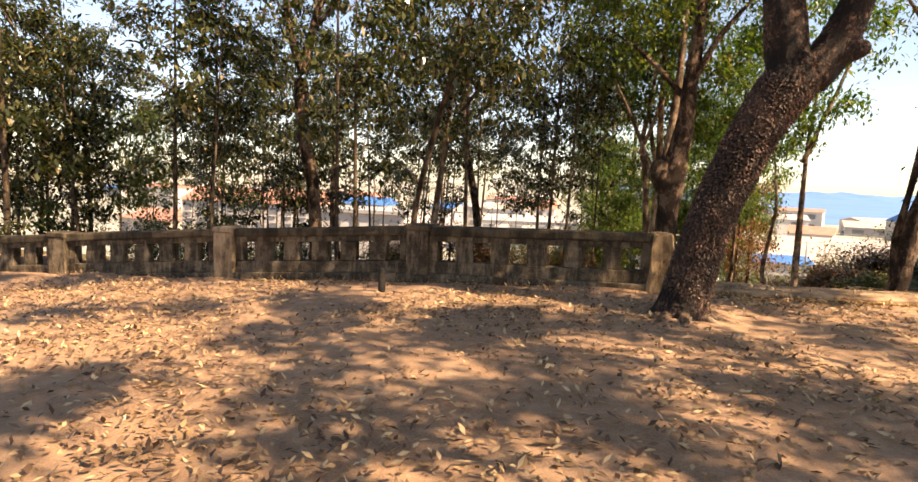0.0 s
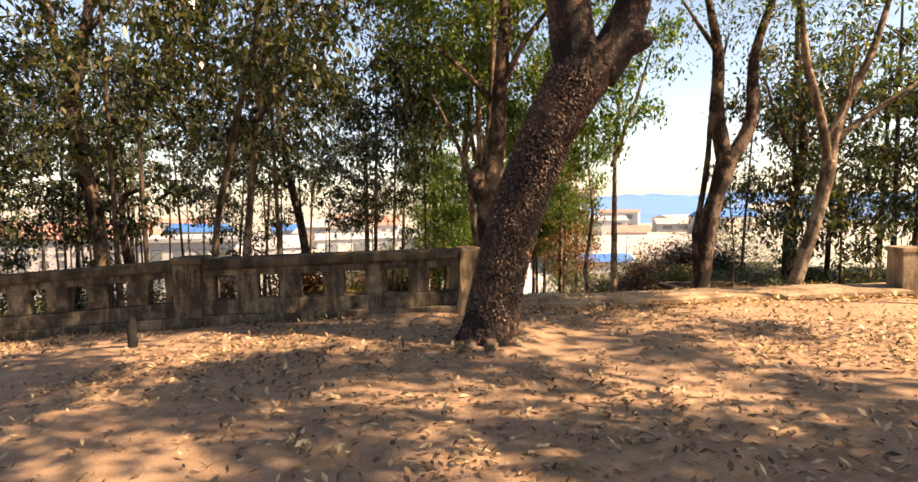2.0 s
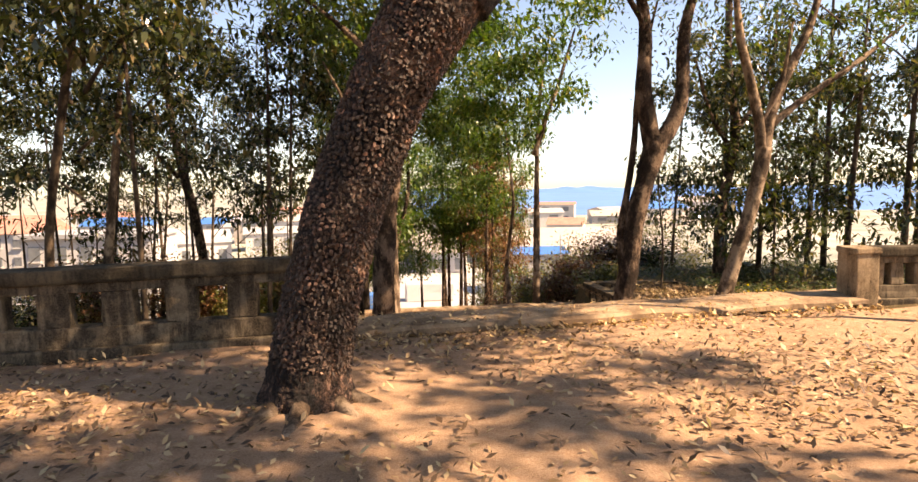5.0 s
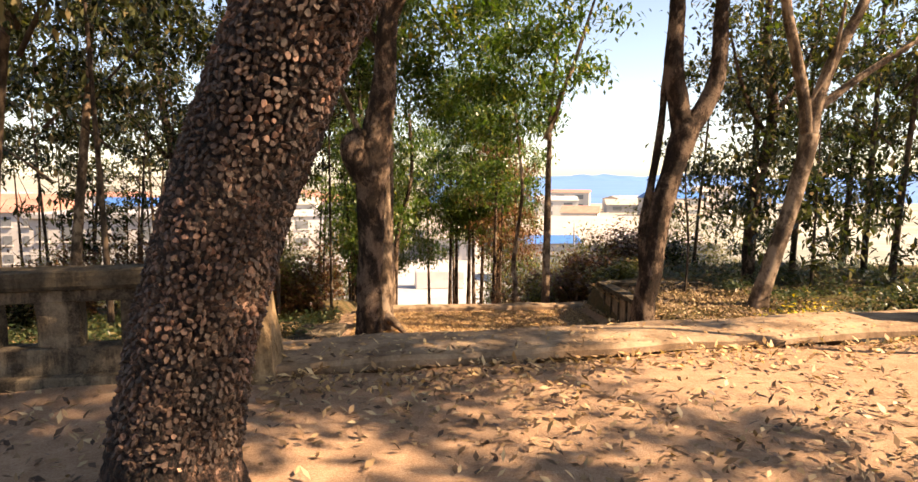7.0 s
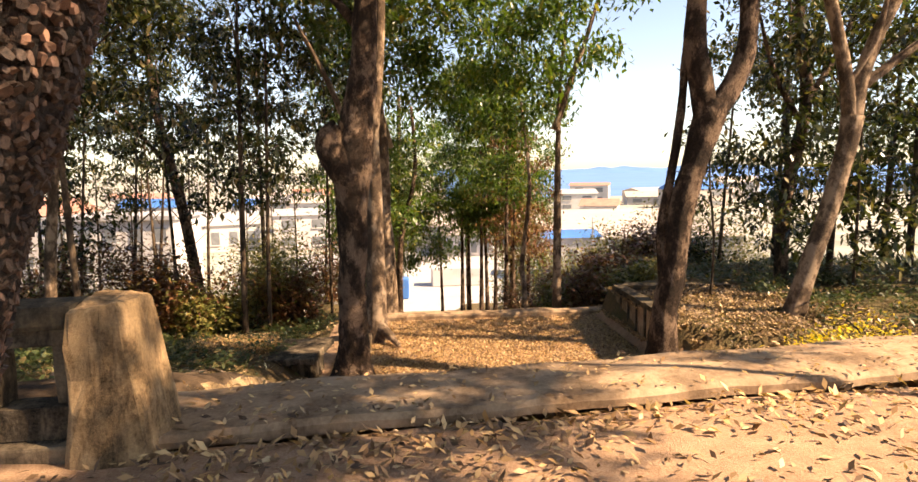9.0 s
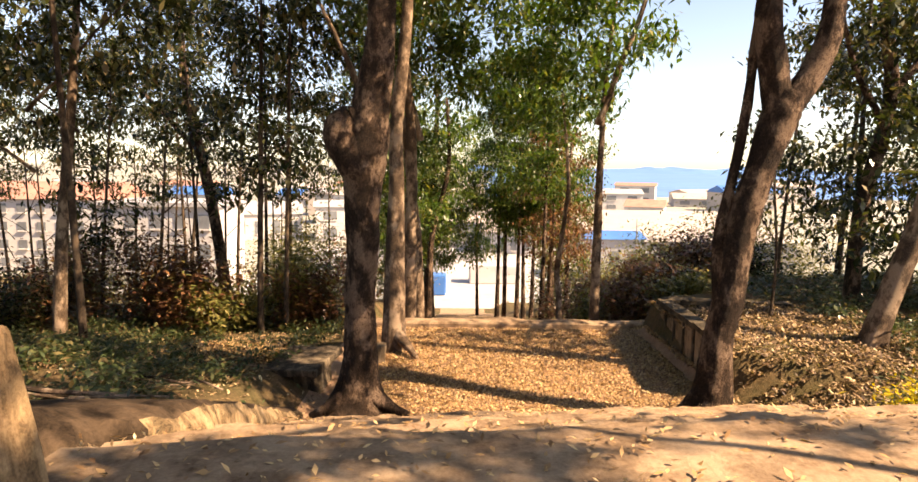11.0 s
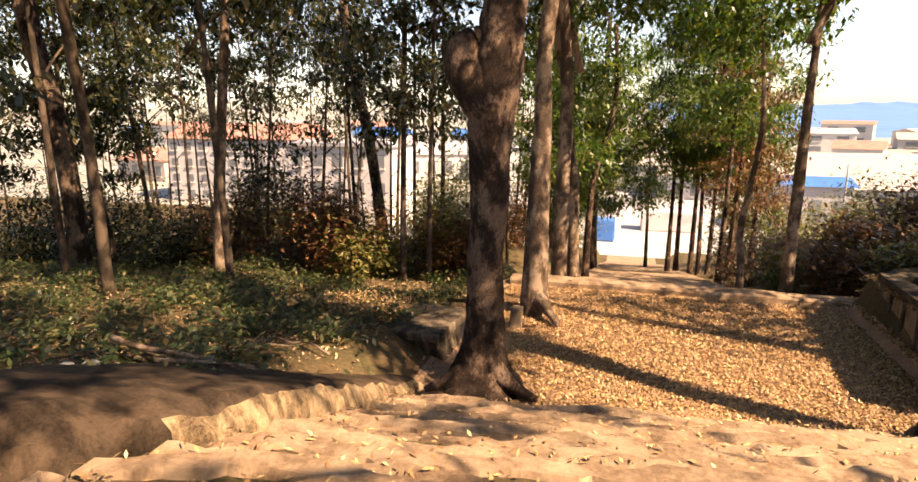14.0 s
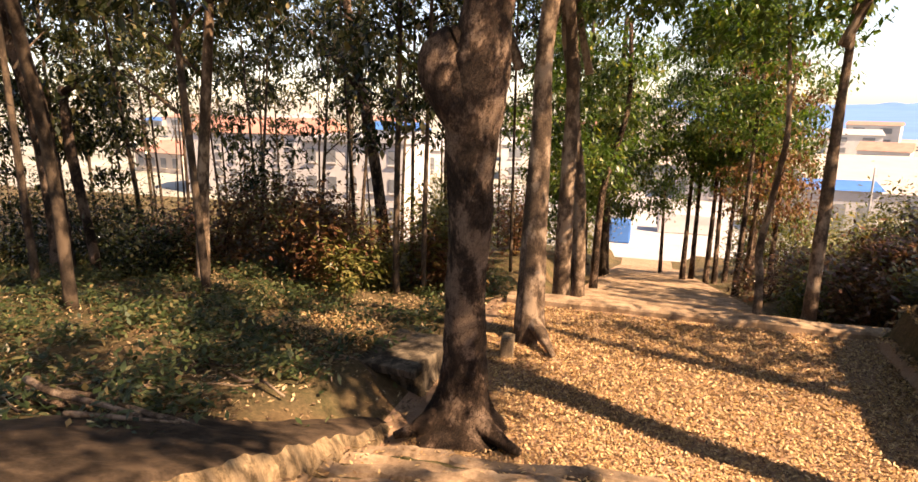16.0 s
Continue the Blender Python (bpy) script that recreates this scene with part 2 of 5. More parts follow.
def box_bm(bm, x0, x1, y0, y1, z0, z1):
    vs = [bm.verts.new((x, y, z)) for x in (x0, x1) for y in (y0, y1) for z in (z0, z1)]
    for f in ((0, 1, 3, 2), (4, 6, 7, 5), (0, 4, 5, 1), (2, 3, 7, 6), (0, 2, 6, 4), (1, 5, 7, 3)):
        bm.faces.new([vs[i] for i in f])
    return vs


def bm_mesh(name, bm, mat, bevel=0.0, cuts=0, rough=0.0, seed=0.0, smooth=False):
    """Finish a bmesh: bevel its edges, cut it fine and wear its surface down unevenly."""
    bmesh.ops.recalc_face_normals(bm, faces=bm.faces)
    if bevel:
        bmesh.ops.bevel(bm, geom=list(bm.edges), offset=bevel, segments=2, affect="EDGES", profile=0.6)
    if cuts:
        bmesh.ops.subdivide_edges(bm, edges=[e for e in bm.edges if e.calc_length() > 0.12], cuts=cuts, use_grid_fill=True)
    if rough:
        for v in bm.verts:
            p = v.co * 3.1 + Vector((seed, seed * 0.7, 0))
            v.co += noise.noise_vector(p) * rough + noise.noise_vector(p * 3.7) * rough * 0.5
    me = bpy.data.meshes.new(name)
    bm.to_mesh(me)
    bm.free()
    me.materials.append(mat)
    me.polygons.foreach_set("use_smooth", [smooth] * len(me.polygons))
    return me


def box_mesh(name, x0, x1, y0, y1, z0, z1, mat, bevel=0.0, cuts=0, rough=0.0, seed=0.0):
    bm = bmesh.new()
    box_bm(bm, x0, x1, y0, y1, z0, z1)
    return bm_mesh(name, bm, mat, bevel, cuts, rough, seed)


def spline(pts, n):
    """Smooth line through points (x, y, z, radius)."""
    p = np.array(pts, float)
    p = np.vstack([2 * p[0] - p[1], p, 2 * p[-1] - p[-2]])
    out = []
    for i in range(1, len(p) - 2):
        for u in np.linspace(0, 1, n, endpoint=False):
            a, b, c, d = p[i - 1], p[i], p[i + 1], p[i + 2]
            out.append(0.5 * (2 * b + (c - a) * u + (2 * a - 5 * b + 4 * c - d) * u * u + (3 * b - a - 3 * c + d) * u ** 3))
    out.append(p[-2])
    return np.array(out)


def tube_data(pts, n=6, seg=10, rough=0.0, flare=0.0, seed=0.0, freq=5.0):
    line = spline(pts, n)
    verts, faces = [], []
    for i, (x, y, z, r) in enumerate(line):
        a = line[max(i - 1, 0)][:3]
        b = line[min(i + 1, len(line) - 1)][:3]
        d = Vector(b - a).normalized()
        u = d.orthogonal().normalized() if abs(d.z) < 0.5 else Vector((1, 0, 0)).cross(d).normalized()
        v = d.cross(u)
        for k in range(seg):
            t = 2 * math.pi * k / seg
            q = Vector((x, y, z)) + (u * math.cos(t) + v * math.sin(t)) * max(r, 0.003)
            if rough:
                w = noise.noise(q * 1.7 + Vector((seed, 0, 0))) * 1.2 + noise.noise(q * freq + Vector((0, seed, 0))) * 0.7
                if freq > 6:
                    w += (abs(noise.noise(q * freq * 2.6)) - 0.25) * 1.1
                    if seg > 100:
                        near = noise.voronoi(Vector((q.x, q.y, q.z * 0.7)) * 20 + noise.noise_vector(q * 8) * 0.5)[0]
                        w += min(1.0, (near[1] - near[0]) * 3.0) * 0.9 - 0.5
                q += (u * math.cos(t) + v * math.sin(t)) * w * rough
            if flare and i < n * 2:
                root = max(0.0, math.cos(t * 2.5 + seed)) ** 2 * flare * (1 - i / (n * 2)) ** 2.2
                q += (u * math.cos(t) + v * math.sin(t)) * root
            verts.append(q)
        if i:
            o = (i - 1) * seg
            for k in range(seg):
                faces.append((o + k, o + (k + 1) % seg, o + seg + (k + 1) % seg, o + seg + k))
    faces.append(tuple(range(seg))[::-1])
    faces.append(tuple(range(len(verts) - seg, len(verts))))
    return verts, faces


def tube(name, pts, mat, **kw):
    v, f = tube_data(pts, **kw)
    return mesh_of(name, v, f, mat)


def tubes(name, many, mat, **kw):
    verts, faces = [], []
    for pts in many:
        v, f = tube_data(pts, **kw)
        o = len(verts)
        verts += v
        faces += [tuple(i + o for i in q) for q in f]
    return mesh_of(name, verts, faces, mat)


def leaves(rng, centres, spread, count, size, droop=0.5, flat=0.0):
    """Loose leaf blades (count, 4, 3) gathered about centres; spread is the clump's size in x, y, z."""
    c = np.asarray(centres, float)[rng.integers(0, len(centres), count)]
    pos = c + rng.normal(0, 1, (count, 3)) * np.asarray(spread)
    yaw = rng.uniform(0, 2 * np.pi, count)
    tilt = rng.normal(-droop, 0.45, count) if flat == 0 else rng.normal(0, flat, count)
    ln = size * rng.uniform(0.6, 1.3, count)
    wd = ln * rng.uniform(0.3, 0.5, count)
    ahead = np.c_[np.cos(yaw) * np.cos(tilt), np.sin(yaw) * np.cos(tilt), np.sin(tilt)]
    side = np.c_[-np.sin(yaw), np.cos(yaw), rng.normal(0, 0.35 if flat == 0 else flat, count)]
    side /= np.linalg.norm(side, axis=1)[:, None]
    up = np.cross(ahead, side)
    v = np.empty((count, 4, 3))
    v[:, 0] = pos
    v[:, 1] = pos + ahead * (ln * 0.45)[:, None] + side * (wd * 0.5)[:, None] + up * (wd * 0.12)[:, None]
    v[:, 2] = pos + ahead * ln[:, None]
    v[:, 3] = pos + ahead * (ln * 0.45)[:, None] - side * (wd * 0.5)[:, None] + up * (wd * 0.12)[:, None]
    return v


# ---- the lie of the land ----
KERB = [(1.1, 9.97), (8.2, 10.74)]
SKEW = 0.1
STAIR_X0, STAIR_X1 = 1.05, 7.35
STAIR_Y0, STAIR_Y1, LAND_Z, LAND_Y1 = 11.0, 15.7, -1.97, 21.5


def smooth01(a, b, v):
    t = np.clip((v - a) / (b - a), 0, 1)
    return t * t * (3 - 2 * t)


def wave(x, y):
    return 0.03 * np.sin(1.3 * x + 0.7 * y) + 0.025 * np.sin(2.7 * x - 1.9 * y + 1) + 0.015 * np.sin(5.1 * x + 4.3 * y)


def land(x, y):
    """Height of the ground sheet."""
    x, y = np.asarray(x, float), np.asarray(y, float)
    terrace = 0.052 * np.minimum(x, 0) * smooth01(40, 12, -x) - 2.0 * smooth01(12, 40, -x) * 0.3 + 0.35 * wave(x, y)
    left = np.interp(y, [9.9, 10.6, 11.6, 14.3, 17.7, 21.5, 30, 40, 60, 74], [-0.1, -0.35, -0.6, -1.2, -1.72, -2.5, -3.5, -5.6, -10.5, -14.2])
    left = left - 0.05 * np.maximum(-6 - x, 0) * smooth01(10, 18, y) * smooth01(60, 30, -x)
    mid = np.interp(y, [9.8, 10.3, 11.0, 13.0, 15.3, 16.4, 21.5, 21.8, 60, 72], [-0.1, -0.2, -0.5, -1.2, -2.12, -2.06, -2.06, -2.4, -11.3, -14.3])
    right = np.interp(y, [10.5, 11.3, 12.9, 13.6, 14.6, 16, 17.2, 20.5, 26, 34, 60, 74], [0.0, -0.12, -0.42, -0.62, -1.1, -1.4, -1.15, -1.25, -1.7, -4.2, -10.6, -14.2])
    bank = 0.3 * np.exp(-(((x - 10.5) / 2.6) ** 2) - ((y - 26) / 2.6) ** 2)
    wl = smooth01(STAIR_X0 + 0.1, STAIR_X0 - 0.9, x)
    wide = 0.3 + 2.4 * smooth01(16.9, 16.3, y) + 2.4 * smooth01(20.7, 22.5, y)
    wr = smooth01(STAIR_X1 + 0.02, STAIR_X1 + 0.02 + wide, x)
    slope = mid * (1 - wl) * (1 - wr) + left * wl + (right + bank) * wr + wave(x, y) * np.maximum(wl, wr)
    edge = np.clip(x - 1.1, 0, 7.4) * 0.108
    brink = 9.95 - 0.12 * smooth01(0.9, 1.3, x) + edge
    g = smooth01(brink, brink + 0.5, y)
    z = terrace * (1 - g) + slope * g
    far = smooth01(68, 90, y)
    return z * (1 - far) - 15.0 * far


def axis(dense0, dense1, step, lo, hi, grow=1.22):
    a = list(np.arange(dense0, dense1 + 1e-6, step))
    s, v = step, a[-1]
    while v < hi:
        s *= grow
        v += s
        a.append(v)
    s, v = step, a[0]
    while v > lo:
        s *= grow
        v -= s
        a.insert(0, v)
    return np.array(a)


gx, gy = axis(-13, 14, 0.16, -3000, 3000), axis(1.5, 26, 0.16, -60, 4200)
GX, GY = np.meshgrid(gx, gy)
GZ = land(GX, GY)
rough_g = np.array([[noise.noise(Vector((a * 2.3, b * 2.3, 0))) * 0.016 + noise.noise(Vector((a * 0.7, b * 0.7, 5))) * 0.03 for a in gx] for b in gy])
GZ = GZ + np.where(np.abs(GX) < 40, rough_g, 0)
nx, ny = len(gx), len(gy)
idx = np.arange(nx * ny).reshape(ny, nx)
gf = np.stack([idx[:-1, :-1], idx[:-1, 1:], idx[1:, 1:], idx[1:, :-1]], -1).reshape(-1, 4)
ground_me = mesh_of("ground", np.c_[GX.ravel(), GY.ravel(), GZ.ravel()], gf.tolist(), EARTH)
ground_me.materials.append(SLOPE)
ground_me.materials.append(PLAIN_LAND)
ground_me.materials.append(HILL)
cy = GY[:-1, :-1].ravel()
cx = GX[:-1, :-1].ravel()
mi = np.where((cy > 10.4) & ((cx < STAIR_X0 - 0.2) | (cx > STAIR_X1 + 0.1)), 1, 0)
mi = np.where(cy > 22.2, np.where((cx > 1.8) & (cx < 6.8), 0, 1), mi)
mi = np.where(cy > 85, 2, mi)
# valley floor past 340 m on the right takes the haze-painted blue
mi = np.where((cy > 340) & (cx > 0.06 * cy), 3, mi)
ground_me.polygons.foreach_set("material_index", mi.astype(np.int32))
ground = tagged(new("ground", ground_me), "dry reddish earth terrace falling away to a wooded hillside and valley", "ground", kind="structure")


def gz(x, y):
    return float(land(x, y))


# ---- balustrade ----
def zb(x):
    """Base of the run, which sags from post to post."""
    return float(np.interp(x, [-13.95, -10.2, -6.55, -2.87, 1.0], [-0.95, -0.6, -0.29, -0.04, 0.05]))


def balustrade_bay(parent, x0, x1, holes, tilt_base, seed):
    """Plinth, pierced panel and cap between two posts; x along the run, the base rising with tilt_base(x)."""
    bays = np.linspace(x0, x1, holes + 1)
    sh = tilt_base

    def block(name, a, b, y0, y1, z0, z1, mat, bevel, rough):
        bm = bmesh.new()
        vs = box_bm(bm, a, b, y0, y1, z0, z1)
        for v in vs:
            v.co.z += sh(v.co.x)
        me = bm_mesh(name, bm, mat, bevel, 1, rough, seed + a)
        return part(name, me, parent)

    block("plinth", x0, x1, -0.19, 0.19, -0.25, 0.05, CONCRETE, 0.02, 0.012)
    block("lower_rail", x0, x1, -0.1, 0.1, 0.05, 0.25, CONCRETE, 0.014, 0.018)
    block("upper_rail", x0, x1, -0.1, 0.1, 0.6, 0.7, CONCRETE, 0.012, 0.01)
    for i in range(holes + 1):
        w = 0.15 if 0 < i < holes else 0.14
        c = bays[i] if 0 < i < holes else (x0 + 0.07 if i == 0 else x1 - 0.07)
        half = min(w, 0.27 * (x1 - x0) / holes) if 0 < i < holes else 0.075
        block("baluster", c - half, c + half, -0.085, 0.085, 0.25, 0.6, CONCRETE, 0.014, 0.022)
    block("cap", x0, x1, -0.17, 0.17, 0.7, 0.85, CAP, 0.04, 0.02)


def balustrade_post(parent, x, base, height=0.9, w=0.19, mat=None, seed=0.0):
    bm = bmesh.new()
    box_bm(bm, x - w, x + w, -0.2, 0.2, base - 0.3, base + height - 0.1)
    part("post", bm_mesh("post", bm, mat or CONCRETE, 0.02, 2, 0.014, seed + x), parent)
    bm = bmesh.new()
    box_bm(bm, x - w - 0.02, x + w + 0.02, -0.22, 0.22, base + height - 0.1, base + height)
    part("post_cap", bm_mesh("post_cap", bm, CAP if mat is None else mat, 0.025, 2, 0.014, seed + x), parent)


posts = [-13.95, -10.2, -6.55, -2.87, 1.0]
rail_l = tagged(new("balustrade"), "weathered pierced concrete balustrade with square openings and mossy cap", "balustrade")
rail_l.location = (0, 10.05, 0)
for i, px_ in enumerate(posts[:-1]):
    balustrade_post(rail_l, px_, zb(px_), 0.88, 0.19, POST if i in (2, 4) else None, i * 3.0)
for a, b in zip(posts, posts[1:]):
    balustrade_bay(rail_l, a + 0.19, b - (0.19 if b < 0 else 0.06), 6, zb, a)
end_bm = bmesh.new()
for v in box_bm(end_bm, 0.92, 1.24, -0.2, 0.26, -0.35, 0.9):
    if v.co.z < 0:
        v.co.x += 0.15 if v.co.x > 1 else -0.03
        v.co.y += -0.08 if v.co.y < 0 else 0.06
part("post", bm_mesh("post", end_bm, material("streaked_crumbling_stone", concrete_mat((0.05, 0.03, 0.015), (0.24, 0.15, 0.08), (0.46, 0.31, 0.17), 4.2)), 0.03, 5, 0.05, 8.0), rail_l, "pale crumbling end post")
rail_r = tagged(new("balustrade"), "sunlit worn concrete balustrade beyond the stair opening", "balustrade")
rail_r.matrix_basis = pose(8.2, 10.95, 0, 0, 0, -5) @ Matrix.Diagonal((1, 1, 0.87, 1))
balustrade_post(rail_r, 0.0, 0.0, 0.85, 0.16, POST, 11)
balustrade_post(rail_r, 3.7, 0.0, 0.85, 0.19, None, 12)
balustrade_post(rail_r, 7.4, 0.0, 0.85, 0.19, None, 13)
balustrade_bay(rail_r, 0.16, 3.51, 10, lambda x: 0.0, 21)
balustrade_bay(rail_r, 3.89, 7.21, 10, lambda x: 0.0, 22)

# ---- ledge and stairs ----
stair = tagged(new("stairs"), "worn dusty concrete steps leading down from the terrace", "stairs", kind="structure")


def slab(name, x0, x1, y0, y1, z0, z1, mat, seed, wob=0.05, banded=0.0):
    """A slab with an uneven, broken front edge."""
    n = int((x1 - x0) / (0.07 if banded else 0.18))
    prof = [(0, 0), (0, 1), (1, 1), (1, 0)]
    verts, faces = [], []
    for i in range(n + 1):
        x = x0 + (x1 - x0) * i / n
        e0 = noise.noise(Vector((x * 0.9, seed, 0))) * wob + noise.noise(Vector((x * 3.3, seed, 1))) * wob * 0.5
        e1 = noise.noise(Vector((x * 0.8, seed, 7))) * wob + noise.noise(Vector((x * 3.5, seed, 3))) * wob * 0.5
        dz = noise.noise(Vector((x * 1.1, seed, 5))) * 0.025
        if banded:
            block = int((x + 0.2 * noise.noise(Vector((x * 2.0, seed, 8)))) / 0.42 + seed * 7)
            lift = 0.018 + 0.022 * math.sin(block * 12.9)
            e1 += 0.05 * math.sin(block * 7.3) + 0.02 * noise.noise(Vector((x * 9, seed, 2)))
        ys = (y0(x) if callable(y0) else y0) + e0, (y1(x) if callable(y1) else y1) + e1
        rows = [(ys[0], z0), (ys[0], z1 + dz - 0.035), (ys[0] + 0.035, z1 + dz), (0.5 * (ys[0] + ys[1]) + noise.noise(Vector((x * 1.5, seed, 9))) * 0.05, z1 + dz + 0.012 + banded * noise.noise(Vector((x * 0.7, seed, 11))) * 0.03), (ys[1] - 0.05, z1 + dz - 0.005), (ys[1], z1 + dz - 0.05), (ys[1], z0)]
        if banded:
            rows[4:5] = [(ys[1] - 0.21, z1 + dz - 0.012), (ys[1] - 0.18, z1 + dz + lift), (ys[1] - 0.04, z1 + dz + lift)]
        verts += [(x, y, z) for y, z in rows]
        if i:
            m = len(rows)
            o = (i - 1) * m
            for k in range(m - 1):
                faces.append((o + k, o + m + k, o + m + k + 1, o + k + 1))
    m = 9 if banded else 7
    faces.append(tuple(range(m)))
    faces.append(tuple(range(len(verts) - m, len(verts)))[::-1])
    me = mesh_of(name, verts, faces, mat, smooth=False)
    # Back of each tread takes the darker earth material, nosing the paler concrete
    if banded:
        me.materials.append(SLOPE)
        me.polygons.foreach_set("material_index", [1 if i % 8 in (1, 2, 3) else 0 for i in range(len(me.polygons))])
    return me


kerb_y = lambda x: KERB[0][1] + (x - KERB[0][0]) * (KERB[1][1] - KERB[0][1]) / (KERB[1][0] - KERB[0][0])
part("ledge", slab("ledge", 1.1, 8.4, kerb_y, lambda x: STAIR_Y0 + 0.02 + SKEW * (x - 3), -0.01, 0.08, LEDGE, 3.0, 0.05), stair, "broad dusty concrete ledge at the head of the steps")
RISERS = 13
rise, run = (0.05 - LAND_Z) / RISERS, (STAIR_Y1 - STAIR_Y0) / (RISERS - 1)
for i in range(RISERS - 1):
    z1 = 0.05 - rise * (i + 1)
    part("step", slab("step", STAIR_X0 - 0.1, STAIR_X1 + 0.1, lambda x, a=STAIR_Y0 - 0.1 + run * i: a + SKEW * (x - 3), lambda x, a=STAIR_Y0 + run * (i + 1): a + SKEW * (x - 3), z1 - 0.4, z1, LEDGE, 10.0 + i, 0.13, 1.0), stair)
# the far rim of the landing, and the flights below it
part("landing_edge", slab("landing_edge", 1.3, 7.9, 21.2, 21.65, -2.5, -1.93, LEDGE, 40.0, 0.05), stair)
for i in range(60):
    y0 = 22.0 + i * 0.62
    z1 = gz(4.3, y0) + 0.06
    part("step", slab("step", 2.2, 6.6, y0 - 0.05, y0 + 0.4, z1 - 0.4, z1, LEDGE, 60.0 + i, 0.04), stair)

# Soil-covered concrete, its colour darkened further to stand in for shade
SLAB_TOP = material("soil_and_shade_dark_concrete", concrete_mat((0.016, 0.011, 0.007), (0.04, 0.027, 0.017), (0.1, 0.066, 0.042)))
# ---- side wall of the stairs, planter, slab, stump ----
def cheek_z(y):
    return -0.1 + (y - 11.92) * -0.428


cheek_v, cheek_f = [], []
ys_ = np.linspace(10.75, 16.3, 110)
for j, y in enumerate(ys_):
    z = cheek_z(max(y, 11.55)) + noise.noise(Vector((0, y * 2.1, 3))) * 0.04
    for k, (x, dz) in enumerate(((1.14, -0.75), (1.15, -0.5), (1.11, -0.36), (1.15, -0.22), (1.12, -0.1), (1.07, -0.02), (0.95, 0.01), (0.4, 0.01), (-0.3, 0.0), (-0.85, -0.03), (-0.95, -0.2), (-0.95, -0.8))):
        w = noise.noise_vector(Vector((x * 2.5, y * 2.5, dz * 3))) * (0.07 if k < 6 else 0.03) + noise.noise_vector(Vector((x * 9, y * 9, dz * 4))) * (0.035 if k < 6 else 0.012)
        worn = max(0.0, 12.55 - y) / 1.8
        back = 0.75 * worn ** 1.2 if k < 7 else 0.0
        cheek_v.append((x + w.x * (1 + 3 * worn) + 0.015 * (16 - y) * 0.2 - 0.09 * max(0, y - 12.5) / 3.5 - back, y + w.y, z + dz + w.z * (1 + 3 * worn) - (0.42 if k < 7 else 0.22) * worn))
    if j:
        o = (j - 1) * 12
        for k in range(11):
            cheek_f.append((o + k, o + k + 1, o + 12 + k + 1, o + 12 + k))
cheek_f += [tuple(range(12))[::-1], tuple(range(len(cheek_v) - 12, len(cheek_v)))]
PLASTER = material("broken_golden_plaster", concrete_mat((0.035, 0.022, 0.012), (0.19, 0.125, 0.068), (0.42, 0.3, 0.175), 5.0))
cheek_me = mesh_of("stair_side_wall", cheek_v, cheek_f, PLASTER, True)
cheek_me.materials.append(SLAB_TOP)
# top and near end take the soil colour with shade painted in
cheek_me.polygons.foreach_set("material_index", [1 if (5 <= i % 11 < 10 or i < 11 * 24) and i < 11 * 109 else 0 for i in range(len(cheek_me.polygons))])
cheek = tagged(new("stair_side_wall", cheek_me), "sloping broad side wall of the stairs with broken plaster face", "wall", kind="structure")

planter = tagged(new("planter"), "raised bed with stained concrete panel walls full of dry leaves", "planter")


def wall_run(x0, y0, x1, y1, z0, z1a, z1b, thick, panels, seed):
    ln = math.hypot(x1 - x0, y1 - y0)
    m = pose(x0, y0, 0, 0, 0, math.degrees(math.atan2(y1 - y0, x1 - x0)))
    for i in range(panels):
        a, b = ln * i / panels, ln * (i + 1) / panels
        top = z1a + (z1b - z1a) * (i + 0.5) / panels
        for nm, p0, p1, d, za, zc, mt in (("panel", a + 0.06, b - 0.02, thick * 0.35, z0, top - 0.1, POST), ("pier", a - 0.03, a + 0.06, thick * 0.5, z0, top - 0.08, CONCRETE), ("coping", a, b, thick * 0.62, top - 0.1, top, CAP)):
            bm = bmesh.new()
            box_bm(bm, p0, p1, -d, d, za, zc)
            bm.transform(m)
            part(nm, bm_mesh(nm, bm, mt, 0.012, 1, 0.012, seed + i), planter)


wall_run(7.5, 16.9, 7.68, 20.2, -2.3, -1.02, -1.12, 0.24, 6, 1.0)
wall_run(7.66, 20.2, 10.3, 20.1, -2.2, -1.1, -1.15, 0.24, 4, 9.0)

bm = bmesh.new()
box_bm(bm, 0.25, 1.2, 16.9, 17.95, -0.07, 0.06)
slab_thing = tagged(new("stone_slab", bm_mesh("stone_slab", bm, CONCRETE, 0.02, 2, 0.03, 4.0)), "broken tilted grey stone slab lying beside a tree", "slab")
slab_thing.matrix_basis = pose(0, 0, -1.63) @ pose(0.8, 17.3, 0, 5, -4, -14) @ pose(-0.8, -17.3, 0)
bm = bmesh.new()
box_bm(bm, 0.35, 1.12, 17.05, 17.85, -0.5, -0.04)
slab_base = tagged(new("stone_block", bm_mesh("stone_block", bm, CONCRETE, 0.04, 2, 0.05, 6.0)), "rough dark stone block under a broken slab", "stone")
slab_base.matrix_basis = pose(0, 0.05, -1.68)
bm = bmesh.new()
box_bm(bm, -0.1, 0.1, -0.08, 0.08, -0.2, 0.38)
stone_post = tagged(new("stone_post", bm_mesh("stone_post", bm, POST, 0.03, 2, 0.03, 2.0)), "short pale leaning stone post beside a tree", "post")
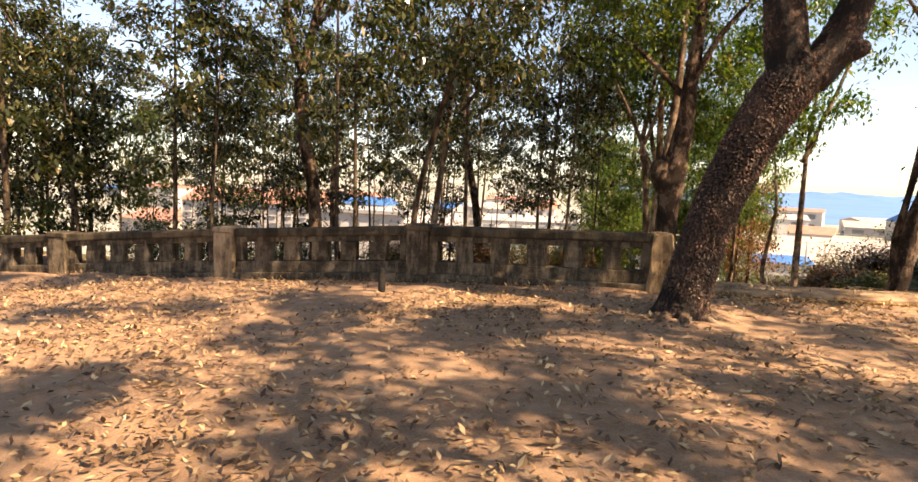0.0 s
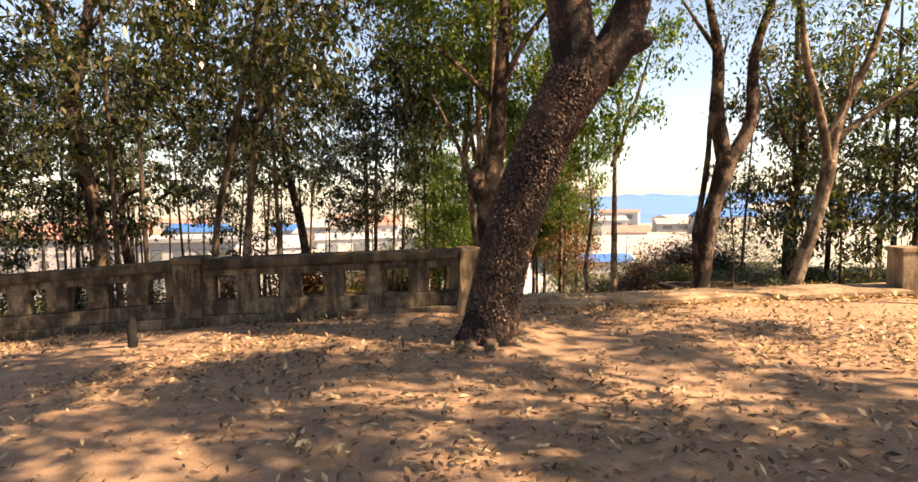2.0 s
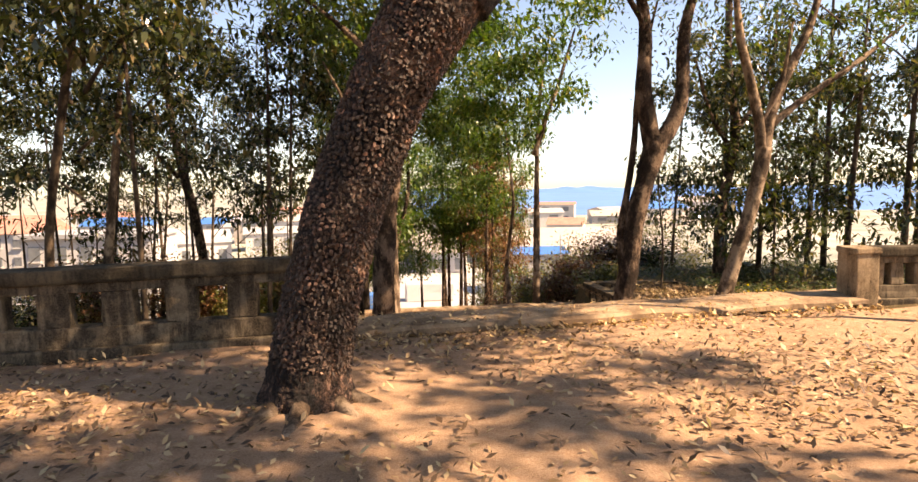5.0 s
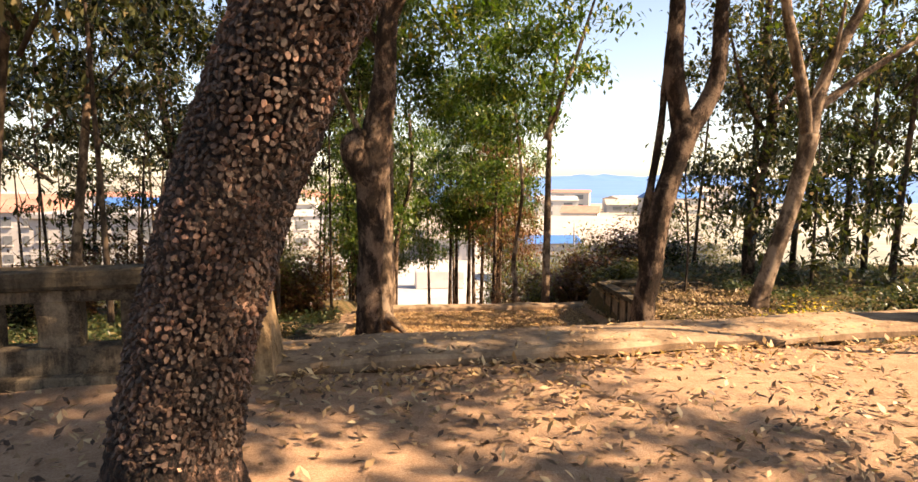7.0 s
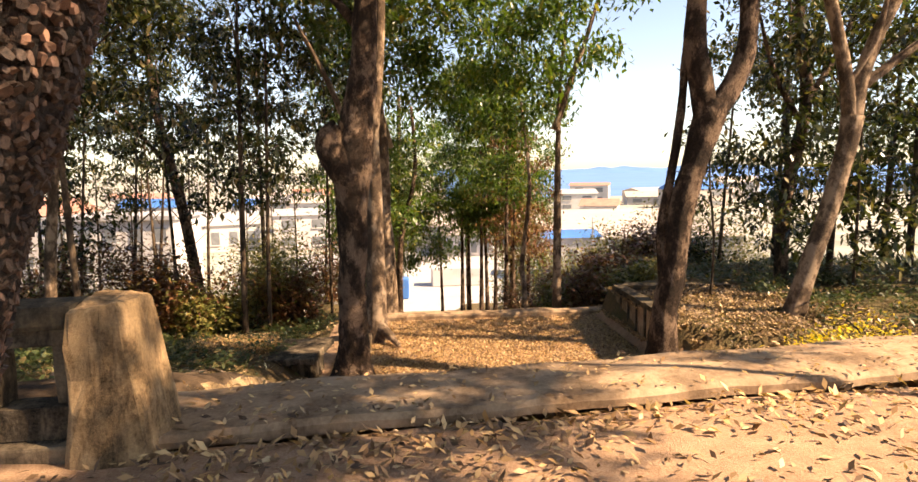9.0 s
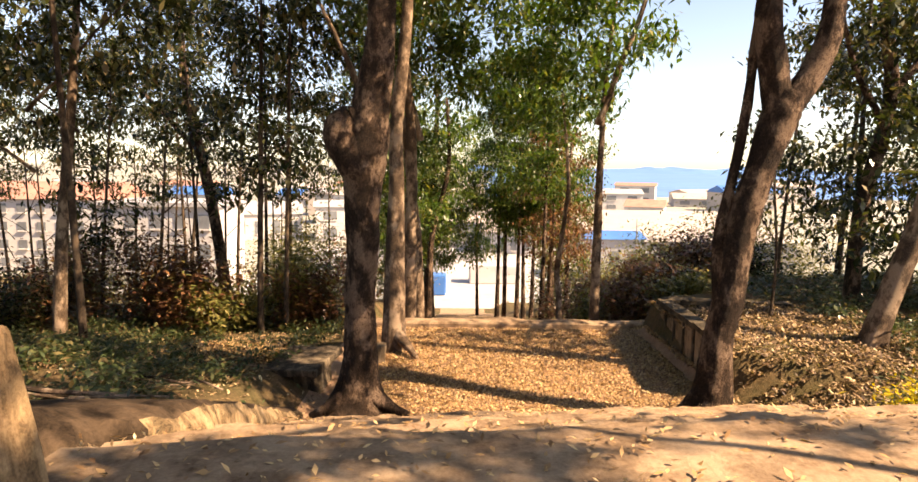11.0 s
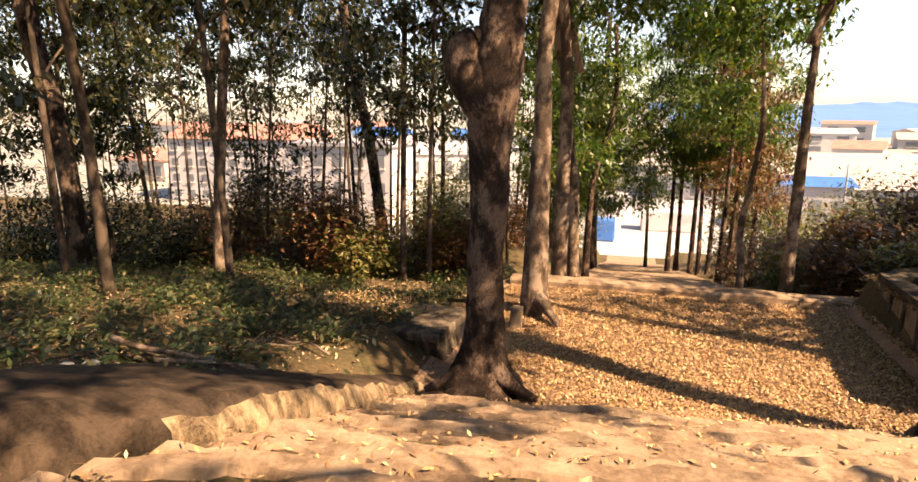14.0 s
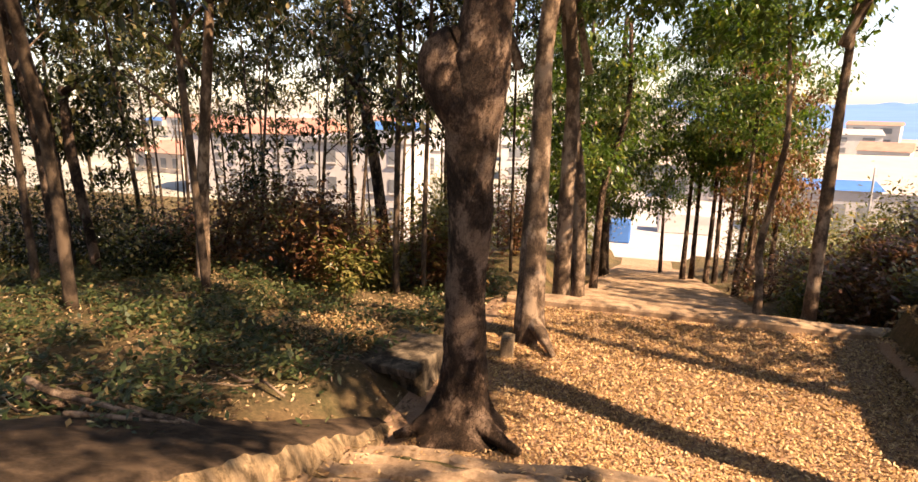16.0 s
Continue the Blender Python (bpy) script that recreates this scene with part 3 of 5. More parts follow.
stone_post.matrix_basis = pose(1.86, 18.65, gz(1.86, 18.65), 3, 6, 12)
stump = tagged(new("burnt_post", tube("burnt_post", [(0, 0, -0.05, 0.06), (0.01, 0, 0.12, 0.055), (0.0, 0.01, 0.24, 0.06), (0.01, 0.0, 0.36, 0.05)], CHAR, n=5, seg=10, rough=0.012)), "short charred black wooden post standing by a balustrade", "post")
stump.location = (-3.1, 8.75, gz(-3.1, 8.75))
twig = tagged(new("burnt_stub", tube("burnt_stub", [(0, 0, -0.05, 0.03), (0.01, 0, 0.06, 0.024), (0.0, 0.01, 0.13, 0.012)], CHAR, n=4, seg=8, rough=0.006)), "tiny charred stub standing on a worn step", "stub")
twig.location = (3.72, 13.42, -1.03)
bm = bmesh.new()
box_bm(bm, -0.06, 0.06, -0.06, 0.06, -0.1, 0.28)
brick = tagged(new("brick_stub", bm_mesh("brick_stub", bm, material("red_brick", plain((0.3, 0.11, 0.06), 0.85, 12, 0.3)), 0.01, 1, 0.01)), "small reddish brick stub beside a forked tree", "stub")
brick.location = (7.35, 16.35, gz(7.35, 16.35))

# ---- trees ----
rng = np.random.default_rng(7)


def crown_mesh(name, seed, height, width, clumps, count, size, mat, low=0.0, clump=(0.32, 0.32, 0.24), droop=0.5):
    """A crown about the z axis from z=low*height to height, leaves in uneven clumps with gaps."""
    r = np.random.default_rng(seed)
    c = []
    while len(c) < clumps:
        u = r.uniform(low, 1)
        rad = width * math.sqrt(r.uniform(0.02, 1)) * (0.45 + 0.85 * math.sin(math.pi * min(1, (u - low) / (1 - low) * 0.8 + 0.12)))
        a = r.uniform(0, 2 * math.pi)
        c.append((rad * math.cos(a), rad * math.sin(a), u * height))
    c = np.array(c)
    return quads_mesh(name, leaves(r, c, clump, count, size, droop), mat), c


def tree(name, label, trunk, limbs, mat, crown=None, crown_at=(0, 0, 0), seg=10, rough=0.0, flare=0.0, seed=0.0, freq=5.0, n=6, crown_label="", group=""):
    x, y, z = trunk[0][:3]
    t = tagged(new(name), label, "tree", group)
    t.location = (x, y, z)
    rel = [(a - x, b - y, c - z, r) for a, b, c, r in trunk]
    part("trunk", tube("trunk", rel, mat, n=n, seg=seg, rough=rough, flare=flare, seed=seed, freq=freq), t)
    for limb in limbs:
        rel = [(a - x, b - y, c - z, r) for a, b, c, r in limb]
        part("limb", tube("limb", rel, mat, n=4, seg=max(6, seg // 2), rough=rough * 0.6, seed=seed, freq=freq), t)
    if crown:
        c = part("crown", crown, t, crown_label)
        c.location = (crown_at[0] - x, crown_at[1] - y, crown_at[2] - z)
    return t


def spray(seed, ends, spread, count, size, mat, droop=0.5):
    r = np.random.default_rng(seed)
    return quads_mesh("crown", leaves(r, np.array(ends, float), spread, count, size, droop), mat)


# the leaning tree on the terrace
big = tree(
    "leaning_tree", "thick leaning tree with dark scaly bark and spreading roots", 
    [(1.17, 8.1, -0.14, 0.4), (1.19, 8.1, 0.1, 0.33), (1.22, 8.1, 0.3, 0.3), (1.27, 8.1, 0.55, 0.285), (1.33, 8.1, 0.85, 0.28), (1.42, 8.1, 1.15, 0.278), (1.52, 8.1, 1.5, 0.28), (1.66, 8.1, 1.85, 0.285), (1.82, 8.1, 2.25, 0.285), (2.0, 8.1, 2.6, 0.3), (2.18, 8.1, 2.9, 0.32), (2.34, 8.12, 3.15, 0.33)],
    [
        [(2.22, 8.1, 2.9, 0.26), (2.12, 8.1, 3.35, 0.25), (2.06, 8.1, 3.8, 0.23), (1.9, 8.3, 4.9, 0.17), (1.5, 8.6, 6.3, 0.1), (1.0, 8.9, 7.7, 0.05)],
        [(2.38, 8.1, 3.0, 0.26), (2.62, 8.08, 3.3, 0.22), (2.82, 8.05, 3.85, 0.18), (2.95, 8.0, 4.7, 0.14), (3.35, 7.7, 6.1, 0.09), (3.85, 7.5, 7.5, 0.04)],
        [(2.95, 8.0, 4.7, 0.1), (3.65, 8.6, 5.5, 0.07), (4.45, 9.1, 6.1, 0.04)],
        [(1.9, 8.3, 4.9, 0.1), (0.95, 7.7, 5.7, 0.07), (0.05, 7.3, 6.3, 0.04)],
        [(2.6, 8.0, 3.2, 0.14), (2.8, 7.96, 3.26, 0.115), (2.92, 7.93, 3.3, 0.085), (2.96, 7.92, 3.31, 0.03)],
    ],
    BARK_BIG, spray(3, [(0.9, 8.9, 7.7), (3.8, 7.5, 7.5), (4.4, 9.1, 6.3), (0, 7.3, 6.5), (1.4, 8.6, 7.0), (3.3, 7.7, 6.7)], (0.8, 0.8, 0.5), 5000, 0.16, LEAF_MID), (0, 0, 0), 150, 0.013, 0.12, 2.0, 9.0, 34,
)

for line in [
        [(1.02, 7.95, 0.1, 0.14), (0.9, 7.7, 0.02, 0.1), (0.75, 7.35, -0.01, 0.075), (0.55, 6.85, -0.02, 0.062), (0.35, 6.2, -0.04, 0.05), (0.2, 5.7, -0.09, 0.03)],
        [(1.18, 8.05, 0.2, 0.14), (1.17, 7.74, 0.07, 0.12), (1.12, 7.45, 0.0, 0.1), (1.05, 7.05, -0.02, 0.07), (0.98, 6.5, -0.08, 0.04)],
        [(1.4, 7.95, 0.1, 0.11), (1.58, 7.7, 0.0, 0.07), (1.7, 7.3, -0.02, 0.06), (1.72, 6.75, -0.04, 0.05), (1.82, 6.3, -0.07, 0.035)],
        [(0.98, 8.0, 0.06, 0.12), (0.7, 7.72, -0.01, 0.08), (0.3, 7.6, -0.04, 0.06), (-0.2, 7.4, -0.09, 0.04)],
        [(1.45, 8.1, 0.08, 0.11), (1.75, 8.0, 0.0, 0.07), (2.1, 7.75, -0.04, 0.045)],
]:
    part("root", tube("root", [(a - 1.17, b - 8.1, c + 0.095, r * 0.68) for a, b, c, r in line], BARK_PALE, n=7, seg=12, rough=0.018), big)

# loose bark scales over the lower trunk
def scale_bark(nt):
    geo = nt.nodes.new("ShaderNodeNewGeometry")
    tone = ramp(nt, geo.outputs["Random Per Island"], [(0.0, (0.012, 0.008, 0.006)), (0.5, (0.034, 0.02, 0.014)), (0.85, (0.085, 0.049, 0.034)), (1.0, (0.25, 0.155, 0.11))])
    fine, _ = noise_tex(nt, 80.0, 5, 0.7, "World")
    big, _ = noise_tex(nt, 2.6, 5, 0.65, "World", (1, 1, 0.6))
    tone = mix(nt, 1.0, tone, ramp(nt, big, [(0.42, (0.22, 0.2, 0.19)), (0.53, (1.0, 0.95, 0.92)), (0.6, (2.4, 2.0, 1.8))]), "MULTIPLY")
    tone = mix(nt, 0.3, tone, ramp(nt, fine, [(0.35, (0.015, 0.01, 0.008)), (0.7, (0.24, 0.155, 0.11))]))
    return surface(nt, tone, 0.6, bump(nt, fine, 0.8, 0.01), spec=0.4)


def bark_scales(line, r, skip, step):
    """Small curled scales set round a trunk, each with a raised face and slanting sides."""
    verts, faces = [], []
    rows = spline(line, 24)
    gone = 0.0
    for a, b in zip(rows, rows[1:]):
        gone += float(np.linalg.norm(b[:3] - a[:3]))
        if gone < step:
            continue
        gone = 0.0
        along = Vector(b[:3] - a[:3]).normalized()
        u = Vector((1, 0, 0)).cross(along).normalized()
        v = along.cross(u)
        n = int(2 * math.pi * a[3] / step)
        for k in range(n):
            if r.random() < skip:
                continue
            t = 2 * math.pi * (k + r.uniform(-0.4, 0.4)) / n
            out = u * math.cos(t) + v * math.sin(t)
            side = along.cross(out)
            c = Vector(a[:3]) + along * r.uniform(-0.6, 0.6) * step + out * (a[3] + r.uniform(-0.004, 0.009))
            w, h, lift = step * r.uniform(0.35, 0.75), step * r.uniform(0.4, 0.95), r.uniform(0.003, 0.007)
            curl, turn = r.uniform(-0.012, 0.012), r.uniform(0, 1)
            o = len(verts)
            ring = [(math.cos(q), math.sin(q), r.uniform(0.7, 1.15)) for q in [(i + turn + r.uniform(-0.25, 0.25)) * math.pi / 3 for i in range(6)]]
            for grow, up in ((1.0, -0.01), (0.82, lift)):
                for sx, sy, g in ring:
                    verts.append(c + side * sx * w * grow * g + along * (sy * h * grow * g) + out * (up + curl * sy))
            faces += [tuple(range(o + 6, o + 12))] + [(o + i, o + (i + 1) % 6, o + 6 + (i + 1) % 6, o + 6 + i) for i in range(6)]
    return verts, faces


sv, sf = bark_scales([(1.22 - 1.17, 0, 0.3 + 0.14, 0.3), (1.27 - 1.17, 0, 0.69, 0.285), (1.33 - 1.17, 0, 0.99, 0.28), (1.42 - 1.17, 0, 1.29, 0.278), (1.52 - 1.17, 0, 1.64, 0.28), (1.66 - 1.17, 0, 1.99, 0.285), (1.82 - 1.17, 0, 2.39, 0.285), (2.0 - 1.17, 0, 2.74, 0.3), (2.18 - 1.17, 0, 3.04, 0.32)], random.Random(8), 0.06, 0.027)
scales = part("bark_scale", mesh_of("bark_scale", sv, sf, material("curled_bark_scales", scale_bark), False), big)
tagged(scales, "small curled dark and pale bark scales", kind="stuff")

# the knobbed tree at the foot of the stairs
knobbed = tree(
    "knobbed_tree", "upright brown tree with a swollen knob where a limb was cut", 
    [(1.8, 16.55, -2.05, 0.55), (1.8, 16.55, -1.88, 0.42), (1.81, 16.55, -1.62, 0.315), (1.84, 16.55, -1.2, 0.255), (1.84, 16.55, -0.45, 0.23), (1.87, 16.55, 0.33, 0.232), (1.87, 16.55, 1.05, 0.255), (1.9, 16.55, 1.65, 0.32), (1.97, 16.55, 2.1, 0.31), (2.02, 16.55, 2.5, 0.27), (2.12, 16.55, 3.05, 0.228), (2.2, 16.6, 4.2, 0.19), (2.35, 16.7, 6.0, 0.14), (2.3, 16.8, 8.5, 0.06)],
    [
        [(1.95, 16.5, 1.1, 0.14), (1.85, 16.48, 1.5, 0.26), (1.7, 16.46, 1.8, 0.28), (1.6, 16.44, 2.0, 0.27), (1.6, 16.42, 2.16, 0.23), (1.7, 16.42, 2.3, 0.17), (1.82, 16.42, 2.36, 0.09)],
        [(2.2, 16.6, 4.2, 0.1), (2.8, 16.4, 5.4, 0.07), (3.6, 16.2, 6.4, 0.03)],
        [(2.2, 16.6, 3.8, 0.09), (1.2, 16.8, 4.9, 0.06), (0.2, 17.0, 5.7, 0.03)],
        [(2.0, 16.4, -1.85, 0.14), (2.35, 16.2, -1.93, 0.08), (2.6, 16.1, -1.98, 0.04)],
        [(1.6, 16.35, -1.85, 0.14), (1.4, 16.1, -1.9, 0.08), (1.2, 15.95, -1.95, 0.04)],
    ],
    BARK, spray(5, [(2.3, 16.8, 8.2), (3.6, 16.2, 6.6), (0.2, 17, 6.0), (2.3, 16.7, 6.8)], (0.9, 0.9, 0.6), 4500, 0.15, LEAF_MID), (0, 0, 0), 40, 0.02, 0.12, 4.0, 8.0, 10,
)

# the forked tree on the far side of the landing
forked = tree(
    "forked_tree", "leaning forked tree with a hollow split base by the stairs",
    [(6.95, 16.0, -1.85, 0.34), (6.97, 16.0, -1.5, 0.27), (6.99, 16.0, -0.8, 0.205), (7.1, 16.0, -0.2, 0.21), (7.18, 16.0, 0.54, 0.195), (7.28, 16.0, 1.12, 0.205), (7.48, 16.0, 1.85, 0.21), (7.64, 16.0, 2.4, 0.25), (7.72, 16.0, 2.65, 0.24)],
    [
        [(7.6, 16.0, 2.4, 0.2), (7.5, 16.0, 2.95, 0.19), (7.38, 16.0, 3.7, 0.17), (7.45, 16.1, 5.0, 0.13), (7.2, 16.2, 6.6, 0.08), (7.3, 16.3, 8.0, 0.03)],
        [(7.72, 16.0, 2.45, 0.19), (8.05, 16.0, 2.95, 0.17), (8.25, 16.0, 3.6, 0.15), (8.35, 16.1, 5.0, 0.12), (8.9, 16.2, 6.6, 0.07), (9.2, 16.3, 8.0, 0.03)],
        [(7.0, 16.05, -0.3, 0.1), (6.95, 16.1, 0.6, 0.085), (7.12, 16.12, 1.6, 0.075), (7.25, 16.15, 2.5, 0.07), (7.4, 16.2, 4.0, 0.05), (7.9, 16.5, 5.6, 0.03)],
        [(7.45, 16.1, 5.0, 0.07), (6.7, 15.8, 5.8, 0.04), (6.0, 15.5, 6.5, 0.02)],
    ],
    BARK, spray(6, [(7.3, 16.3, 7.6), (9.2, 16.3, 7.6), (6.0, 15.5, 6.6), (7.9, 16.5, 6.0), (8.8, 16.2, 6.6)], (0.7, 0.7, 0.5), 3600, 0.13, LEAF_MID), (0, 0, 0), 34, 0.018, 0.14, 1.0, 7.0, 9,
)
tree(
    "forked_tree", "slender pale tree leaning over leafy ground beside the stairs",
    [(10.0, 17.2, -1.4, 0.24), (10.1, 17.2, -0.9, 0.185), (10.35, 17.2, -0.1, 0.17), (10.58, 17.2, 0.63, 0.165), (10.9, 17.2, 1.87, 0.17), (11.0, 17.2, 2.5, 0.19)],
    [
        [(10.97, 17.2, 2.3, 0.15), (10.8, 17.2, 3.3, 0.12), (10.52, 17.2, 4.31, 0.11), (10.27, 17.2, 5.29, 0.09), (10.1, 17.3, 7.5, 0.04)],
        [(11.0, 17.2, 2.4, 0.16), (11.1, 17.2, 3.1, 0.14), (11.4, 17.2, 4.0, 0.12), (12.05, 17.2, 5.3, 0.1), (12.8, 17.4, 7.4, 0.05)],
        [(11.1, 17.2, 3.0, 0.1), (12.0, 17.1, 3.7, 0.08), (13.2, 17.0, 4.5, 0.06), (14.4, 17.0, 5.4, 0.03)],
        [(10.85, 17.2, 3.0, 0.05), (11.3, 17.1, 3.9, 0.05), (11.5, 17.0, 5.4, 0.03)],
    ],
    BARK_PALE, spray(8, [(10.1, 17.5, 6.8), (12.8, 17.4, 6.8), (14.3, 17, 5.5), (11.3, 17.6, 6.0), (12.6, 17.4, 5.0), (10.9, 17.8, 5.2), (13.4, 16.8, 5.6)], (0.5, 0.5, 0.36), 1100, 0.19, LEAF_MID), (0, 0, 0), 16, 0.01, 0.1, 5.0, 6.0, 6,
)
tree(
    "forked_tree", "brown curved tree behind the raised bed",
    [(11.8, 20.5, -1.6, 0.2), (11.84, 20.5, -1.0, 0.16), (11.9, 20.5, 0.83, 0.15), (12.3, 20.5, 3.14, 0.14), (12.03, 20.5, 4.98, 0.11), (12.1, 20.6, 8.0, 0.05)],
    [[(12.2, 20.5, 2.6, 0.08), (11.4, 20.4, 3.8, 0.06), (10.9, 20.3, 5.2, 0.03)], [(12.28, 20.5, 3.1, 0.08), (13.1, 20.5, 4.4, 0.06), (13.6, 20.5, 6.0, 0.03)]],
    BARK, spray(9, [(12.1, 20.6, 7.4), (10.9, 20.3, 5.6), (13.6, 20.5, 6.2), (12.2, 20.7, 5.4), (11.6, 20.6, 3.6), (13.0, 20.4, 3.0), (12.4, 20.0, 1.8)], (0.6, 0.6, 0.5), 3200, 0.2, LEAF_DARK), (0, 0, 0), 14, 0.01, 0.1, 5.0, 6.0, 6,
)
tree(
    "sapling", "thin sapling with sparse drooping dark leaves by the raised bed",
    [(9.3, 19.0, -1.5, 0.03), (9.35, 19.0, 0.0, 0.025), (9.2, 19.0, 1.6, 0.02), (9.3, 19.0, 3.0, 0.01)],
    [[(9.3, 19.0, 0.4, 0.012), (9.9, 19.0, 0.75, 0.01), (10.3, 19.0, 0.6, 0.005)], [(9.3, 19.0, 0.3, 0.012), (8.8, 18.9, 0.9, 0.01), (8.5, 18.9, 0.95, 0.005)]],
    BARK_DARK, spray(10, [(10.2, 19, 0.55), (8.6, 18.9, 0.9), (9.3, 19, 1.4), (9.8, 19, 0.6), (9.2, 19, 2.2)], (0.28, 0.25, 0.16), 420, 0.16, LEAF_DARK), (0, 0, 0), 6, 0.0, 0.0, 5.0, 6.0, 4,
)

# the trees along the lower flights
CROWNS = []
for s, (h, w, c, k, size, mat, spread) in enumerate([
    (8.0, 1.6, 34, 2900, 0.26, LEAF_DARK, 0.28), (9.5, 2.0, 42, 3800, 0.27, LEAF_DARK, 0.3), (7.0, 2.2, 60, 6200, 0.24, LEAF_MID, 0.32), (9.0, 2.1, 75, 7800, 0.22, LEAF_BRIGHT, 0.32),
    (6.0, 1.35, 24, 1650, 0.25, LEAF_DARK, 0.28), (6.0, 1.4, 40, 3600, 0.2, LEAF_RUST, 0.3), (3.6, 3.1, 10, 2500, 0.27, LEAF_MID, 0.36),
]):
    CROWNS.append(crown_mesh("crown", 20 + s, h, w, c, k, size, mat, 0.0, (spread, spread, spread * 0.62), 0.6)[0])

AVENUE = "straight slim tree lining the lower stairs"


def avenue_tree(line, r, crown, cz, scale, mat, extra=(), off=(0.0, 0.0)):
    n = len(line)
    x, y, z = line[0]
    z = gz(x, y)
    tr = [(x, y, z - 0.2, r * 1.5), (x, y, z + 0.2, r * 1.1)] + [(a, b, c, r * (1 - 0.75 * (i + 1) / n)) for i, (a, b, c) in enumerate(line[1:])]
    t = tree("avenue_tree", AVENUE, tr, extra, mat, CROWNS[crown], (line[-1][0] + off[0], line[-1][1] + off[1], cz), 14, 0.01, 0.1, x, 5.0, 5, group="trees along the stairs")
    c = t.children[-1]
    c.scale = (scale, scale, scale)
    c.rotation_euler = (0, 0, x * 5 + y)


avenue_tree([(2.05, 19.5, -2), (1.98, 19.5, -0.7), (1.88, 19.5, 0.3), (1.76, 19.5, 1.2), (1.72, 19.5, 2.5), (1.74, 19.7, 4.5), (1.6, 19.8, 8)], 0.235, 2, 4.2, 1.0, BARK_PALE, [[(2.12, 19.4, -1.7, 0.14), (2.35, 19.1, -1.85, 0.09), (2.55, 18.8, -2.0, 0.04)], [(1.66, 20, 2.2, 0.09), (1.1, 20.2, 3.6, 0.06), (0.4, 20.3, 5, 0.03)]])
avenue_tree([(2.12, 22.8, -2.3), (2.04, 22.8, -0.1), (1.95, 22.8, 1.7), (1.85, 22.9, 2.9), (1.4, 23.2, 4.5), (1.2, 23.3, 8)], 0.18, 2, 3.6, 1.0, BARK_PALE, [[(1.5, 23.1, 2.8, 0.08), (2.0, 23.2, 4.2, 0.06), (2.3, 23.2, 6, 0.03)]])
avenue_tree([(2.22, 25.4, -2.9), (2.3, 25.3, -0.3), (2.42, 25.1, 1.1), (2.55, 24.9, 2.6), (2.65, 24.6, 4.1), (3.1, 24.6, 5.4), (3.5, 24.7, 8)], 0.19, 3, 3.4, 0.9, BARK_PALE, [[(2.3, 24.6, 2.3, 0.1), (2.0, 24.6, 3.6, 0.08), (1.8, 24.7, 5.5, 0.04)]])
avenue_tree([(2.35, 29.0, -3.4), (2.2, 29, 0), (1.5, 29, 3), (1.6, 29, 6)], 0.15, 3, -0.6, 0.8, BARK)
avenue_tree([(1.1, 34.7, -5.1), (1.2, 34.7, -1), (1.3, 34.8, 3), (1.3, 35, 6)], 0.17, 2, -2.8, 1.0, BARK_DARK, off=(-0.5, 0))
avenue_tree([(2.0, 40.0, -5.9), (1.96, 40, -2.9), (2.2, 40, 0), (2.3, 40, 4)], 0.2, 2, -4.2, 1.15, BARK_DARK)
avenue_tree([(1.5, 47.0, -7.6), (1.5, 47, -3), (1.7, 47, 1), (1.7, 47, 4)], 0.2, 3, -5.2, 1.0, BARK_DARK)
avenue_tree([(6.58, 21.75, -1.9), (6.54, 21.75, -0.6), (6.52, 21.75, 0.7), (6.52, 21.75, 2.0), (6.46, 21.75, 2.9), (6.29, 21.75, 3.63), (6.22, 21.75, 4.4), (6.28, 21.8, 5.2), (6.3, 22, 7.5)], 0.145, 3, 3.6, 0.8, BARK_PALE, [[(6.5, 21.75, 2.6, 0.09), (6.75, 21.75, 3.26, 0.08), (6.94, 21.75, 3.9, 0.07), (7.26, 21.75, 4.7, 0.06), (7.8, 21.8, 6.4, 0.03)]])
avenue_tree([(5.91, 22.5, -2.2), (6.1, 22.5, -1.1), (6.33, 22.5, -0.3), (6.08, 22.5, 0.65), (5.7, 22.5, 2.0), (5.52, 22.5, 2.9), (5.8, 22.5, 4.2), (6.1, 22.6, 6)], 0.12, 3, 2.6, 0.7, BARK_PALE, off=(-0.6, 1.0))
avenue_tree([(0.4, 37.0, -5.5), (0.4, 37, -2), (0.5, 37, 2), (0.6, 37, 5)], 0.14, 3, -3.4, 1.0, BARK_DARK)
avenue_tree([(0.6, 44.0, -7), (0.6, 44, -3), (0.7, 44, 1), (0.7, 44, 4)], 0.16, 2, -5.0, 1.2, BARK_DARK)
